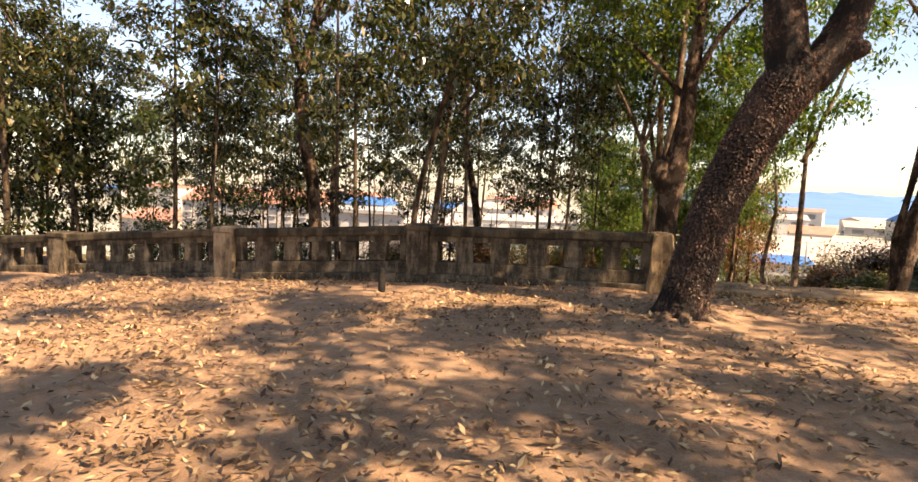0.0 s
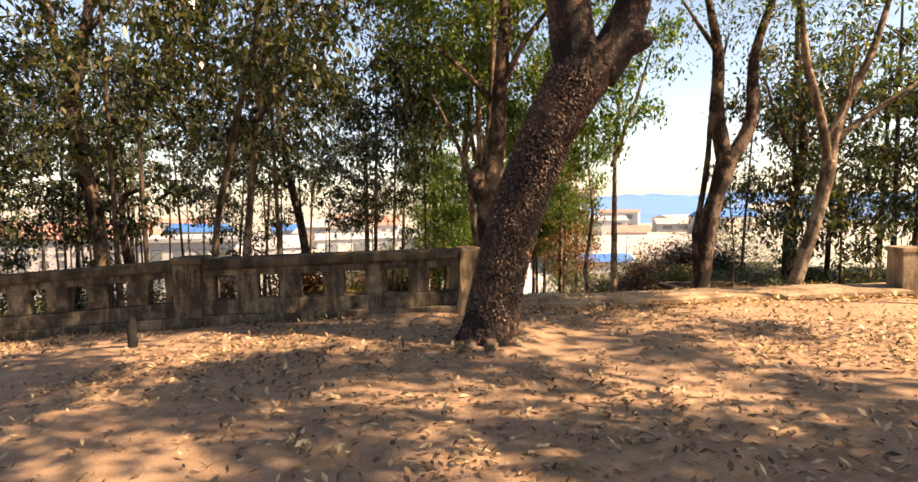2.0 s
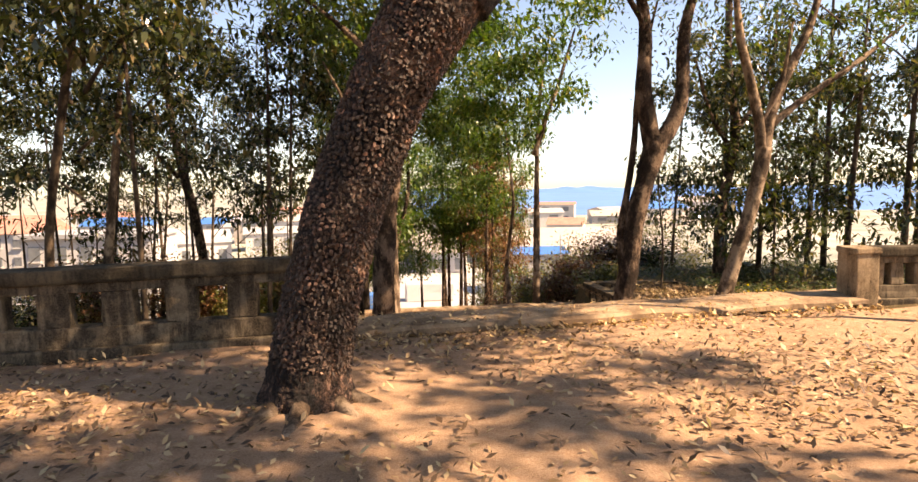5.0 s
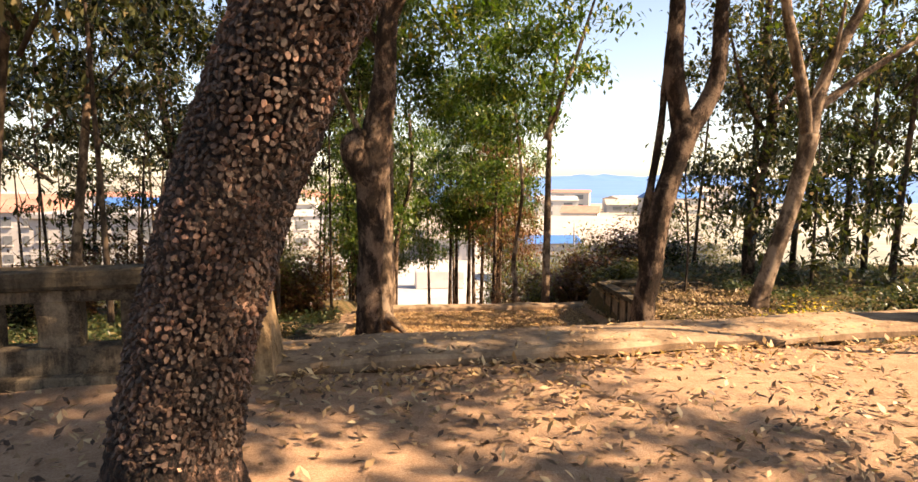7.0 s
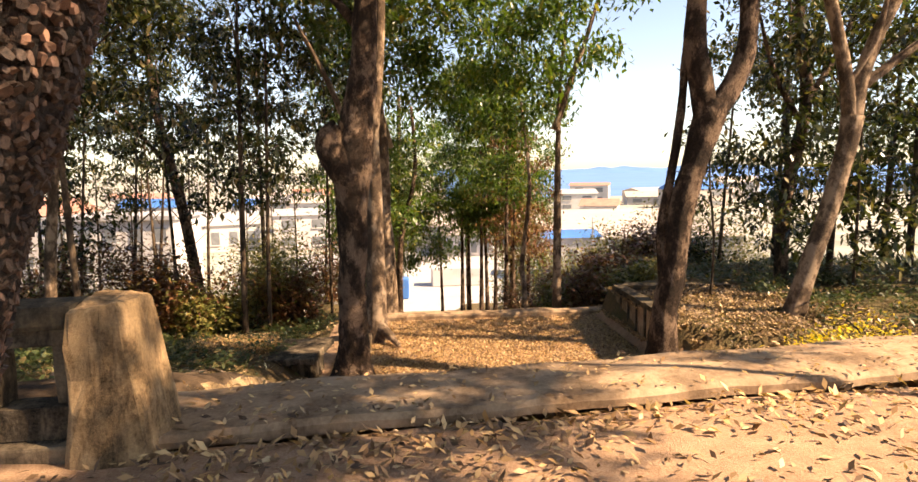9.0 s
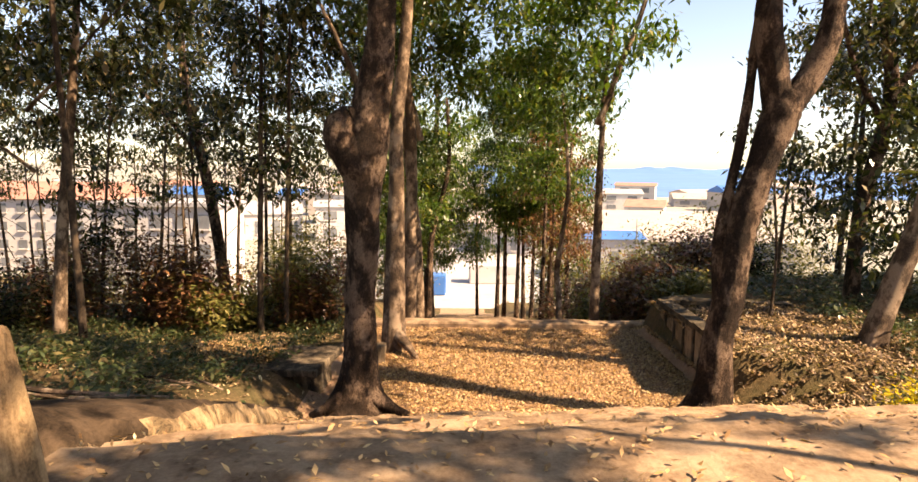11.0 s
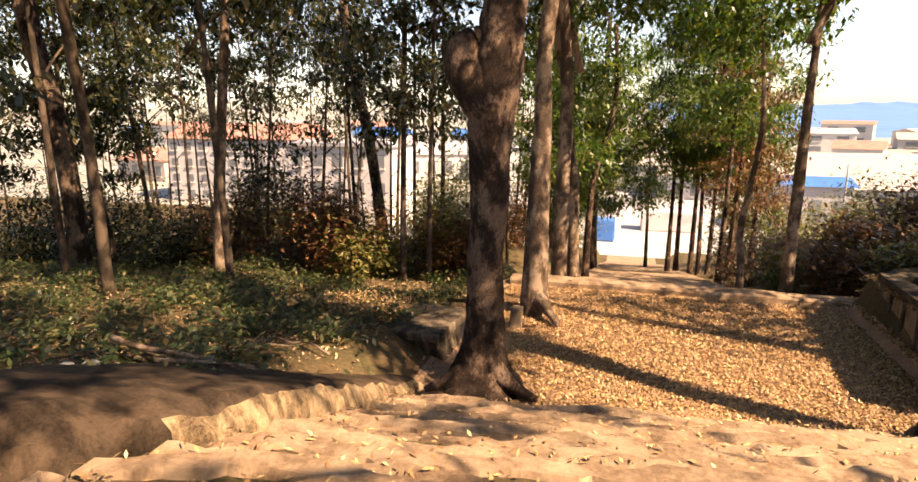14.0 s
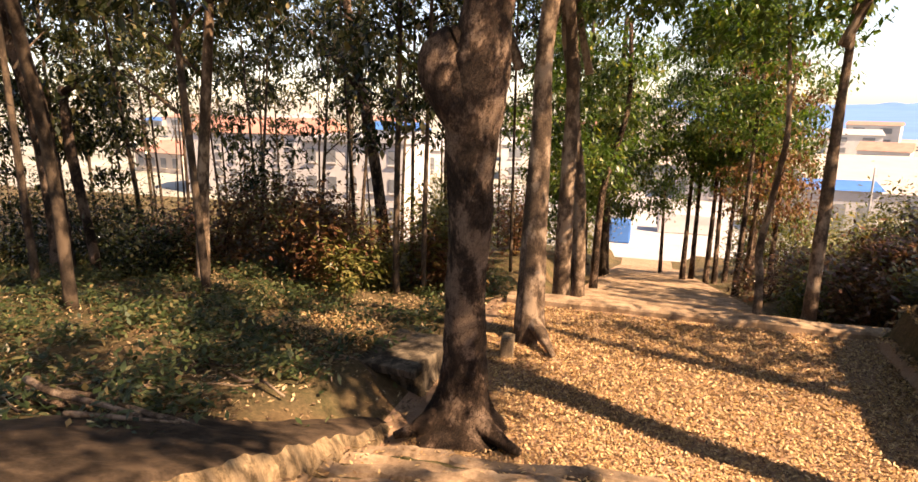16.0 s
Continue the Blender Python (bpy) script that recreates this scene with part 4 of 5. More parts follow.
for x, y, c, cz, sc in [(9.4, 45.0, 2, -5.5, 1.1), (9.0, 38.0, 5, -3.8, 0.9), (5.75, 41.5, 3, -1.8, 1.0), (6.25, 42.5, 3, -1.2, 1.0), (6.75, 40.5, 2, -1.5, 1.0), (7.3, 42.0, 3, -2.0, 1.0), (7.9, 43.0, 3, -2.4, 1.0), (8.4, 40.0, 3, -1.0, 1.0), (4.9, 48.0, 3, -4.4, 0.9), (7.0, 33.0, 3, 0.4, 0.9), (6.9, 50, 3, -3, 1.0), (7.8, 36, 5, -2.6, 0.7)]:
    z = gz(x, y)
    avenue_tree([(x, y, z), (x + 0.05, y, z + 2.5), (x + 0.1, y, z + 5), (x + 0.2, y, z + 9.5)], 0.13, c, cz, sc, BARK)

# the dense young wood behind the balustrade
def sapling(x, y, top, r, lean, crown, cz, scale, mat, label="thin dark young tree in a dense wood", group="young wood trees"):
    z = gz(x, y)
    lx, ly = lean
    tr = [(x, y, z - 0.2, r * 1.25), (x + lx * 0.2, y + ly * 0.2, z + top * 0.25, r), (x + lx * 0.6, y + ly * 0.6, z + top * 0.6, r * 0.75), (x + lx, y + ly, z + top, r * 0.3)]
    a = float(x * 7.1 + y * 3.3)
    limbs = []
    for k in range(4):
        u = 0.4 + 0.14 * k
        b = a + k * 2.2
        p = (x + lx * u, y + ly * u, z + top * u)
        limbs.append([(*p, r * 0.4), (p[0] + 0.5 * math.cos(b), p[1] + 0.5 * math.sin(b), p[2] + 0.45, r * 0.28), (p[0] + 1.2 * math.cos(b), p[1] + 1.2 * math.sin(b), p[2] + 0.95, r * 0.1)])
    t = tree("young_tree", label, tr, limbs, mat, CROWNS[crown], (x + lx * 0.8, y + ly * 0.8, z + cz), 8, 0.004, 0.0, x, 4.0, 4, group=group)
    c = t.children[-1]
    c.rotation_euler = (0, 0, a)
    c.scale = (scale, scale, scale)
    return t


# named trees that stand out from the wood
tree(
    "gnarled_tree", "pale gnarled tree with a broken companion trunk in undergrowth",
    [(-10.45, 21.7, gz(-10.45, 21.7) - 0.2, 0.36), (-10.42, 21.7, -2.2, 0.27), (-10.4, 21.7, -1.0, 0.25), (-10.55, 21.7, 1.2, 0.24), (-11.0, 21.7, 3.4, 0.25), (-11.2, 21.8, 5.2, 0.26)],
    [
        [(-11.0, 21.7, 5.4, 0.2), (-11.6, 21.7, 7.0, 0.16), (-11.9, 21.8, 9.0, 0.1), (-12.0, 22, 11, 0.04)],
        [(-11.0, 21.7, 5.4, 0.18), (-10.6, 21.7, 7.2, 0.16), (-10.2, 21.8, 9.2, 0.1), (-10.0, 22, 11, 0.04)],
        [(-10.6, 21.7, 7.0, 0.1), (-9.4, 21.6, 8.2, 0.06), (-8.3, 21.4, 9.0, 0.03)],
        [(-9.4, 21.8, -3.0, 0.13), (-9.5, 21.8, -1.8, 0.12), (-9.72, 21.75, 0.4, 0.12), (-9.73, 21.75, 1.95, 0.1)],
        [(-9.75, 21.75, 1.8, 0.08), (-9.3, 21.7, 1.95, 0.07), (-9.0, 21.7, 2.1, 0.04)],
    ],
    BARK, CROWNS[1], (-10.8, 21.8, 5.0), 18, 0.02, 0.1, 3.0, 5.0, 6,
)
tree(
    "broadleaf_tree", "slender dark tree with big drooping leaves behind a balustrade",
    [(-5.3, 17.6, gz(-5.3, 17.6) - 0.2, 0.11), (-5.2, 17.5, 0.6, 0.09), (-4.4, 16.6, 3.0, 0.08), (-3.4, 15.5, 5.5, 0.06), (-3.0, 15.2, 8.0, 0.03)],
    [
        [(-3.4, 15.4, 3.4, 0.05), (-2.6, 14.8, 4.1, 0.035), (-1.6, 14.3, 4.5, 0.015)],
        [(-3.4, 15.4, 3.8, 0.05), (-3.0, 14.5, 4.5, 0.035), (-2.6, 13.7, 4.8, 0.015)],
        [(-3.3, 15.4, 4.4, 0.05), (-4.2, 14.9, 5.0, 0.03), (-5.2, 14.6, 5.2, 0.015)],
        [(-3.2, 15.3, 5.2, 0.04), (-2.4, 15.6, 6.0, 0.03), (-1.4, 15.7, 6.6, 0.015)],
    ],
    BARK_DARK, spray(31, [(-1.6, 14.3, 4.5), (-2.2, 14.6, 4.2), (-2.6, 13.8, 4.7), (-3.0, 14.5, 4.4), (-5.1, 14.6, 5.1), (-4.3, 14.9, 4.8), (-1.5, 15.7, 6.5), (-2.3, 15.5, 5.9), (-3.2, 15.2, 6.6), (-3.4, 15.1, 5.4)], (0.5, 0.5, 0.36), 2600, 0.24, LEAF_DARK, 0.7), (0, 0, 0), 10, 0.006, 0.0, 5.0, 6.0, 5,
)
sapling(-5.8, 21.3, 9.5, 0.13, (-0.9, 0.3), 0, 3.8, 1.0, BARK_PALE, "slim pale leaning tree rising from green undergrowth")
tree(
    "leaning_pine", "leaning rough-barked tree above rusty bushes",
    [(-5.35, 30.5, -4.0, 0.28), (-5.45, 30.5, -2.8, 0.22), (-5.85, 30.5, 0.3, 0.2), (-6.28, 30.5, 2.4, 0.19), (-6.7, 30.6, 4.8, 0.15), (-7.0, 31, 9.0, 0.06)], [[(-6.5, 30.6, 2.2, 0.1), (-7.6, 30.4, 3.6, 0.07), (-8.6, 30.2, 4.6, 0.03)]], BARK, CROWNS[1], (-7, 31, 1.8), 12, 0.012, 0.08, 6.0, 5.0, 5,
)
for x, y, cz in [(-4.0, 19.3, 4.4), (-7.6, 18.8, 4.4), (-1.6, 22.6, 4.8), (-13.0, 17.0, 3.0)]:
    sapling(x, y, 10.5, 0.075, (0.3, 0.2), 0, cz, 0.9, BARK_DARK)
wood_rng = random.Random(4)
spots = []
for _ in range(1400):
    x, y = wood_rng.uniform(-34, 0.4), wood_rng.uniform(14.5, 46)
    if x < -0.9 * y - 8 or (x > -2.2 and y < 21) or (y < 20 and x > -6.5) or ((x > -12 or y > 25) and wood_rng.random() < 0.45):
        continue
    if min([math.hypot(x - a, y - b) for a, b in spots] + [9]) < 1.5 or (x + 5.8) ** 2 + (y - 21.3) ** 2 < 2 or (x + 10.3) ** 2 + (y - 21.7) ** 2 < 3:
        continue
    spots.append((x, y))
    if len(spots) >= 64:
        break
for x, y in spots:
    dense = x < -11.5 and y < 25
    k = wood_rng.choice([0, 1, 1, 0, 2] if dense else [4, 4, 0, 4, 1])
    cz = wood_rng.uniform(0.6, 3.0) if dense else max(0.8, wood_rng.uniform(-1.4, 2.8) - gz(x, y))
    sapling(x, y, wood_rng.uniform(7.5, 11.5), wood_rng.uniform(0.045, 0.085), (wood_rng.uniform(-0.7, 0.7), wood_rng.uniform(-0.4, 0.4)), k, cz, wood_rng.uniform(0.8, 1.15), BARK_DARK)
for x, y, top, r, k, cz, sc in [(12.6, 19.0, 7, 0.06, 4, 0.6, 0.6), (13.8, 21.5, 9, 0.08, 4, 0.8, 0.95), (15.2, 19.5, 9, 0.09, 4, 0.6, 0.9), (16.5, 22, 10, 0.09, 0, 2.0, 1.0), (14.5, 24.5, 9, 0.07, 4, 1.0, 1.1), (17.5, 18, 8, 0.1, 4, 0.6, 0.9), (19, 21.5, 10, 0.1, 0, 2.0, 1.0), (18.2, 25, 9, 0.1, 2, 1.5, 1.0), (21, 19, 9, 0.1, 1, 0.6, 1.1), (12.9, 25.5, 8, 0.06, 4, 1.6, 0.9), (16, 27.5, 9, 0.08, 1, 0.8, 1.1), (22, 24, 9, 0.1, 1, 0.6, 1.2)]:
    sapling(x, y, top, r, (wood_rng.uniform(-0.6, 0.6), 0.2), k, cz, sc, BARK_DARK, "young tree standing beyond the stairs", "trees beyond the stairs")

# trees never in view, added around the walker so their crowns dapple the terrace
shade_rng = random.Random(3)
for gx_ in range(7):
    for gy_ in range(4):
        tx, ty = -13.0 + 3.9 * gx_ + shade_rng.uniform(-0.9, 0.9), -2.2 + 3.5 * gy_ + shade_rng.uniform(-0.8, 0.8)
        sc = shade_rng.uniform(0.46, 0.7)
        if (ty > 6.8 and tx > 3.5) or shade_rng.random() < 0.08:
            continue
        cx, cy = tx + 10.4, ty - 3.64
        # gaps are left where sun patches should fall, sizes follow the wanted shade
        if -7.5 < tx < -2.6 and 3.5 < ty < 9 or 4.6 < tx < 12.5 and ty > 3.8:
            continue
        if -2.5 < tx < 2.5 and ty > 7.0:
            sc *= 0.75
        if -0.8 < tx < 4.5 and 3.0 < ty < 7.0:
            sc *= 1.5
        x, y = cx, min(cy, -0.8 - 0.05 * gx_ if cx < 7 else 1.6)
        if abs(x) < 1.3 and y > -2:
            continue
        if math.hypot(cx - 9.5, cy - 1.2) < 2.0:
            cx, cy, sc = cx - 1.2, cy - 1.9, sc * 0.65
            x, y = cx, cy
        t = sapling(x, y, 12.4, 0.11, ((cx - x) * 1.25, (cy - y) * 1.25), 6, 8.85, sc, BARK, "unseen tree added to shade the terrace", "shade trees")

# more unseen trees, added to shade parts of the terrace and stairs
for x, y, ox, oy, sc in [(12.6, -0.8, -0.2, 0.2, 0.72), (9.2, 9.4, -0.3, 0.2, 0.5), (10.3, 1.8, 0.2, 2.6, 0.6), (12.6, 10.6, -0.4, 0.2, 0.65)]:
    sapling(x, y, 11.5, 0.13, (ox, oy), 6, 7.6 - min(0.0, gz(x, y)), sc, BARK, "tall unseen tree added to cast shade", "shade trees")

# extra crowns added to the tall trees above the view, to shade balustrade and slope
for t, (x, y, z), sc, turn in [(big, (0.8, 7.4, 6.0), 0.95, 0.3), (big, (4.0, 9.0, 6.4), 0.8, 2.0), (big, (2.2, 11.2, 7.0), 0.8, 5.0), (knobbed, (2.2, 16.8, 6.2), 0.9, 1.1), (forked, (7.2, 15.4, 6.3), 0.7, 4.0)]:
    c = part("crown", CROWNS[6], t)
    c.matrix_basis = Matrix.Translation(Vector((x, y, z)) - t.location) @ Matrix.Rotation(turn, 4, "Z") @ Matrix.Diagonal((sc, sc, sc, 1))

# ---- undergrowth ----
def bush(name, label, x, y, w, h, count, size, mat, seed, stems=7, category="bush"):
    z = gz(x, y)
    t = tagged(new(name), label, category)
    t.location = (x, y, z)
    r = np.random.default_rng(seed)
    ends = []
    lines = []
    for k in range(stems):
        a = r.uniform(0, 2 * math.pi)
        e = (w * r.uniform(0.2, 1) * math.cos(a), w * r.uniform(0.2, 1) * math.sin(a), h * r.uniform(0.5, 1))
        lines.append([(0.05 * math.cos(a), 0.05 * math.sin(a), -0.1, 0.02), (e[0] * 0.4, e[1] * 0.4, e[2] * 0.6, 0.014), (*e, 0.005)])
        ends += [e, (e[0] * 0.7, e[1] * 0.7, e[2] * 0.6), (e[0] * 0.9, e[1] * 0.9, e[2] * 0.25)]
    for line in lines:
        part("stem", tube("stem", line, BARK_DARK, n=3, seg=5), t)
    v = leaves(r, ends, (w * 0.28, w * 0.28, h * 0.16), count, size, 0.2)
    v[:, :, 2] = np.maximum(v[:, :, 2], 0.01)
    part("foliage", quads_mesh("foliage", v, mat), t)
    return t


for i, (x, y, w, h, n, m) in enumerate([
    (-3.4, 23.6, 1.4, 1.7, 5200, LEAF_RUST), (-5.2, 24.2, 1.5, 2.0, 5600, LEAF_RUST), (-7.4, 24.0, 1.4, 1.8, 4600, LEAF_RUST), (-1.6, 24.2, 1.2, 1.7, 3200, LEAF_OLIVE), (-0.4, 23.4, 0.9, 1.4, 3200, LEAF_RUST), (-2.6, 22.6, 1.0, 1.0, 2600, LEAF_OLIVE), (-2.4, 28.0, 1.5, 2.4, 2800, LEAF_OLIVE),
    (-14.0, 19.5, 1.5, 1.7, 2800, LEAF_DARK), (-16.5, 21.5, 1.7, 2.0, 2800, LEAF_DARK), (-13.0, 22.0, 1.5, 1.5, 2600, LEAF_DARK), (-19.0, 23.0, 1.8, 2.2, 2800, LEAF_DARK), (-17.5, 26.0, 1.8, 2.2, 2600, LEAF_DARK), (-11.5, 18.6, 1.2, 1.1, 2000, LEAF_DARK), (-9.3, 24.0, 1.2, 1.5, 2000, LEAF_DARK), (-8.0, 22.4, 1.2, 1.4, 2200, LEAF_DARK), (-12.0, 24, 1.4, 1.6, 2200, LEAF_DARK), (-4.0, 33, 1.8, 2.4, 2600, LEAF_OLIVE), (-9.5, 29, 1.8, 2.2, 2600, LEAF_OLIVE), (-14, 27, 1.8, 2.2, 2400, LEAF_DARK), (-0.6, 31, 1.2, 2.0, 2000, LEAF_RUST),
    (8.0, 23.6, 0.8, 0.9, 1800, LEAF_RUST), (7.8, 25.4, 0.8, 1.0, 1800, LEAF_OLIVE), (8.6, 28.5, 1.2, 1.0, 2000, LEAF_RUST), (7.6, 31, 0.9, 1.2, 1600, LEAF_RUST), (9.2, 25.0, 1.2, 0.75, 2800, LEAF_RUST), (10.6, 25.6, 1.4, 0.85, 2400, LEAF_RUST), (8.2, 26.5, 1.1, 1.0, 2000, LEAF_RUST), (12.0, 26.5, 1.4, 0.9, 2600, LEAF_DARK), (9.0, 23.2, 0.8, 0.7, 1600, LEAF_OLIVE), (13.2, 28.0, 1.7, 2.0, 3000, LEAF_OLIVE), (15.5, 30, 2.0, 2.2, 3000, LEAF_OLIVE), (11.0, 30, 1.6, 2.0, 2600, LEAF_OLIVE),
    (-3.0, 46, 3.0, 3.6, 3600, LEAF_OLIVE), (-7.0, 50, 3.0, 3.4, 3400, LEAF_DARK), (11.5, 48, 2.6, 3.0, 3200, LEAF_OLIVE), (14, 40, 2.6, 2.6, 3200, LEAF_OLIVE), (12, 36, 2.0, 2.0, 2600, LEAF_OLIVE), (-1.5, 60, 3.0, 3.0, 3000, LEAF_OLIVE), (12.0, 60, 3.0, 3.0, 3000, LEAF_DARK), (12.2, 14.6, 0.8, 0.6, 1200, LEAF_DARK), (14.0, 16.0, 1.2, 1.0, 1600, LEAF_DARK),
]):
    lab = {LEAF_RUST: "rusty brown half-dry bush on a slope", LEAF_OLIVE: "olive yellow shrub on a hillside", LEAF_DARK: "dark green bush in the undergrowth"}[m]
    bush("bush", lab, x, y, w, h * 1.15, int(n * 1.3), 0.16 if y < 40 else 0.28, m, 300 + i)
bush("flower_bush", "low bush with bright yellow flowers above a dark bank", 7.95, 13.45, 0.5, 0.75, 1700, 0.085, LEAF_YELLOW, 401, category="flowers")
bush("flower_bush", "low bush with bright yellow flowers above a dark bank", 8.8, 13.6, 0.5, 0.62, 700, 0.08, LEAF_YELLOW, 403, category="flowers")
bush("flower_bush", "dark green clump under yellow flowers", 8.5, 13.5, 0.7, 0.4, 1500, 0.08, GROUND_GREEN, 402, category="flowers")


def heap(name, label, x, y, w, d, h, mat, seed, category, turn=0.0):
    """A low uneven heap, highest near its middle, with skirts that run into the ground."""
    n = 26
    verts, faces = [], []
    c, q = math.cos(turn), math.sin(turn)
    for j in range(n + 1):
        for i in range(n + 1):
            u, v = i / n * 2 - 1, j / n * 2 - 1
            fall = max(0.0, 1 - u * u - v * v)
            px, py = x + u * w * c - v * d * q, y + u * w * q + v * d * c
            lump = noise.noise(Vector((px * 2.1, py * 2.1, seed))) * 0.3 + noise.noise(Vector((px * 6.0, py * 6.0, seed))) * 0.16
            verts.append((px - x, py - y, gz(px, py) - 0.12 + fall ** 0.55 * h * (1 + lump)))
            if i and j:
                o = j * (n + 1) + i
                faces.append((o - n - 2, o - n - 1, o, o - 1))
    ob = tagged(new(name, mesh_of(name, verts, faces, mat)), label, category)
    ob.location = (x, y, 0)
    return ob


# The bank is coloured near black with the charred posts' material
heap("earth_bank", "dark earth bank under yellow flowers", 8.55, 12.95, 1.35, 0.5, 0.34, CHAR, 3.0, "bank", 0.12)
heap("earth_mound", "low sunlit mound covered with dry golden leaves", -0.5, 17.9, 0.95, 0.7, 0.34, SLOPE, 5.0, "mound")
for hx, hy, hz, turn in [(-1.1, 13.55, 0.13, 20), (-1.42, 13.62, 0.09, 65), (-1.62, 13.5, 0.08, 110)]:
    bm = bmesh.new()
    box_bm(bm, -0.07, 0.07, -0.05, 0.05, -0.08, hz * 0.6)
    rock = tagged(new("white_stone", bm_mesh("white_stone", bm, material("white_stone", plain((0.36, 0.34, 0.3), 0.85, 9, 0.3)), 0.035, 2, 0.05, hx)), "small broken white stone at the wall's edge", "stone")
    rock.matrix_basis = pose(hx, hy, gz(hx, hy) + 0.02, 8, -6, turn)

r = np.random.default_rng(11)


def scatter(name, label, n, xr, yr, size, mat, keep=None, lift=0.012, flat=0.3, tuft=0.0, category="leaves"):
    x, y = r.uniform(*xr, n), r.uniform(*yr, n)
    if keep is not None:
        k = keep(x, y)
        x, y = x[k], y[k]
    z = np.array([surface_z(a, b) for a, b in zip(x, y)]) + lift + (r.uniform(0, tuft, len(x)) if tuft else 0)
    v = leaves(r, np.zeros((1, 3)), (0, 0, 0), len(x), size, 0.0, flat)
    v += np.stack([x, y, z], -1)[:, None, :]
    return tagged(new(name, quads_mesh(name, v, mat)), label, category, kind="stuff")


def surface_z(x, y):
    if STAIR_X0 < x < STAIR_X1:
        v = y - SKEW * (x - 3)
        if kerb_y(x) < y and v < STAIR_Y0:
            return 0.095
        if STAIR_Y0 <= v < STAIR_Y1:
            return 0.05 - rise * (int((v - STAIR_Y0) / run) + 1) + 0.015
        if y < LAND_Y1 and v > STAIR_Y1:
            return gz(x, y) + 0.02
    i, j = np.searchsorted(gx, x), np.searchsorted(gy, y)
    return float(GZ[min(j, ny - 1), min(i, nx - 1)]) + 0.01


def patchy(x, y):
    p = np.array([noise.noise(Vector((a * 0.45, b * 0.45, 2.0))) + 0.4 * noise.noise(Vector((a * 1.7, b * 1.7, 4.0))) for a, b in zip(x, y)])
    return p > r.uniform(-0.6, 0.5, len(x))


scatter("fallen_leaves", "dry curled brown leaves scattered over the earth terrace", 58000, (-10, 11), (0.6, 10.3), 0.078, LITTER, patchy, 0.012, 0.42)
scatter("fallen_leaves", "drift of dry leaves against the ledge", 5200, (1.2, 8.2), (9.2, 10.8), 0.085, LITTER_GOLD, lambda x, y: (y < kerb_y(x) - 0.05) & (y > kerb_y(x) - 0.05 - 0.85 * r.uniform(0, 1, len(x)) ** 1.8), 0.015, 0.5, 0.03)
scatter("fallen_leaves", "few dry leaves on worn steps", 3200, (1.2, 7.3), (10.1, 16.0), 0.06, LITTER_GOLD)
scatter("leaf_litter", "thick golden leaf litter on the stair landing", 64000, (1.3, 7.6), (15.4, 21.12), 0.055, LITTER_GOLD, lambda x, y: y - SKEW * (x - 3) > STAIR_Y1 - 0.1 + 0.3 * r.uniform(0, 1, len(x)), 0.01, 0.4)
scatter("leaf_litter", "older dark leaves in patches on the stair landing", 15000, (1.4, 7.5), (15.8, 21.1), 0.055, LITTER, patchy, 0.024, 0.4)
scatter("leaf_litter", "brown leaf litter beside the landing", 26000, (7.3, 11.5), (13.2, 20.2), 0.075, LITTER, None, 0.012, 0.45)
scatter("leaf_litter", "brown leaf litter on the wooded slope", 30000, (-8, 1.2), (11.0, 23), 0.07, LITTER, patchy, 0.015, 0.4, 0.03)
scatter("leaf_litter", "golden dry leaves heaped beside the broken slab", 5200, (-1.5, 0.4), (17.2, 18.6), 0.06, LITTER_GOLD, lambda x, y: ((x + 0.5) / 0.9) ** 2 + ((y - 17.9) / 0.66) ** 2 < 1, 0.0, 0.5, 0.3)
scatter("leaf_litter", "brown leaf litter on the lower stairs", 9000, (2.0, 6.8), (22, 40), 0.09, LITTER)


def creepers(label, n, xr, yr, per, size):
    """Low plants in clumps with bare ground between them."""
    c = []
    while len(c) < n:
        x, y = r.uniform(*xr), r.uniform(*yr)
        if noise.noise(Vector((x * 0.5, y * 0.5, 8.0))) + 0.5 * noise.noise(Vector((x * 1.6, y * 1.6, 3.0))) > r.uniform(-0.5, 0.45):
            c.append((x, y, surface_z(x, y) + r.uniform(0.05, 0.22)))
    v = leaves(r, c, (0.16, 0.16, 0.07), n * per, size, 0.1)
    tagged(new("ground_cover", quads_mesh("ground_cover", v, GROUND_GREEN)), label, "plants", kind="stuff")


creepers("low green creeping plants in clumps over the slope", 820, (-14, 0.7), (13.2, 27), 55, 0.12)
creepers("low green plants on the far bank", 480, (8.2, 19), (20.6, 30), 50, 0.12)
creepers("low green plants around a pale tree", 260, (10.2, 19), (12.8, 20.4), 50, 0.12)

# dead branches on the slope
branch_rng = random.Random(21)
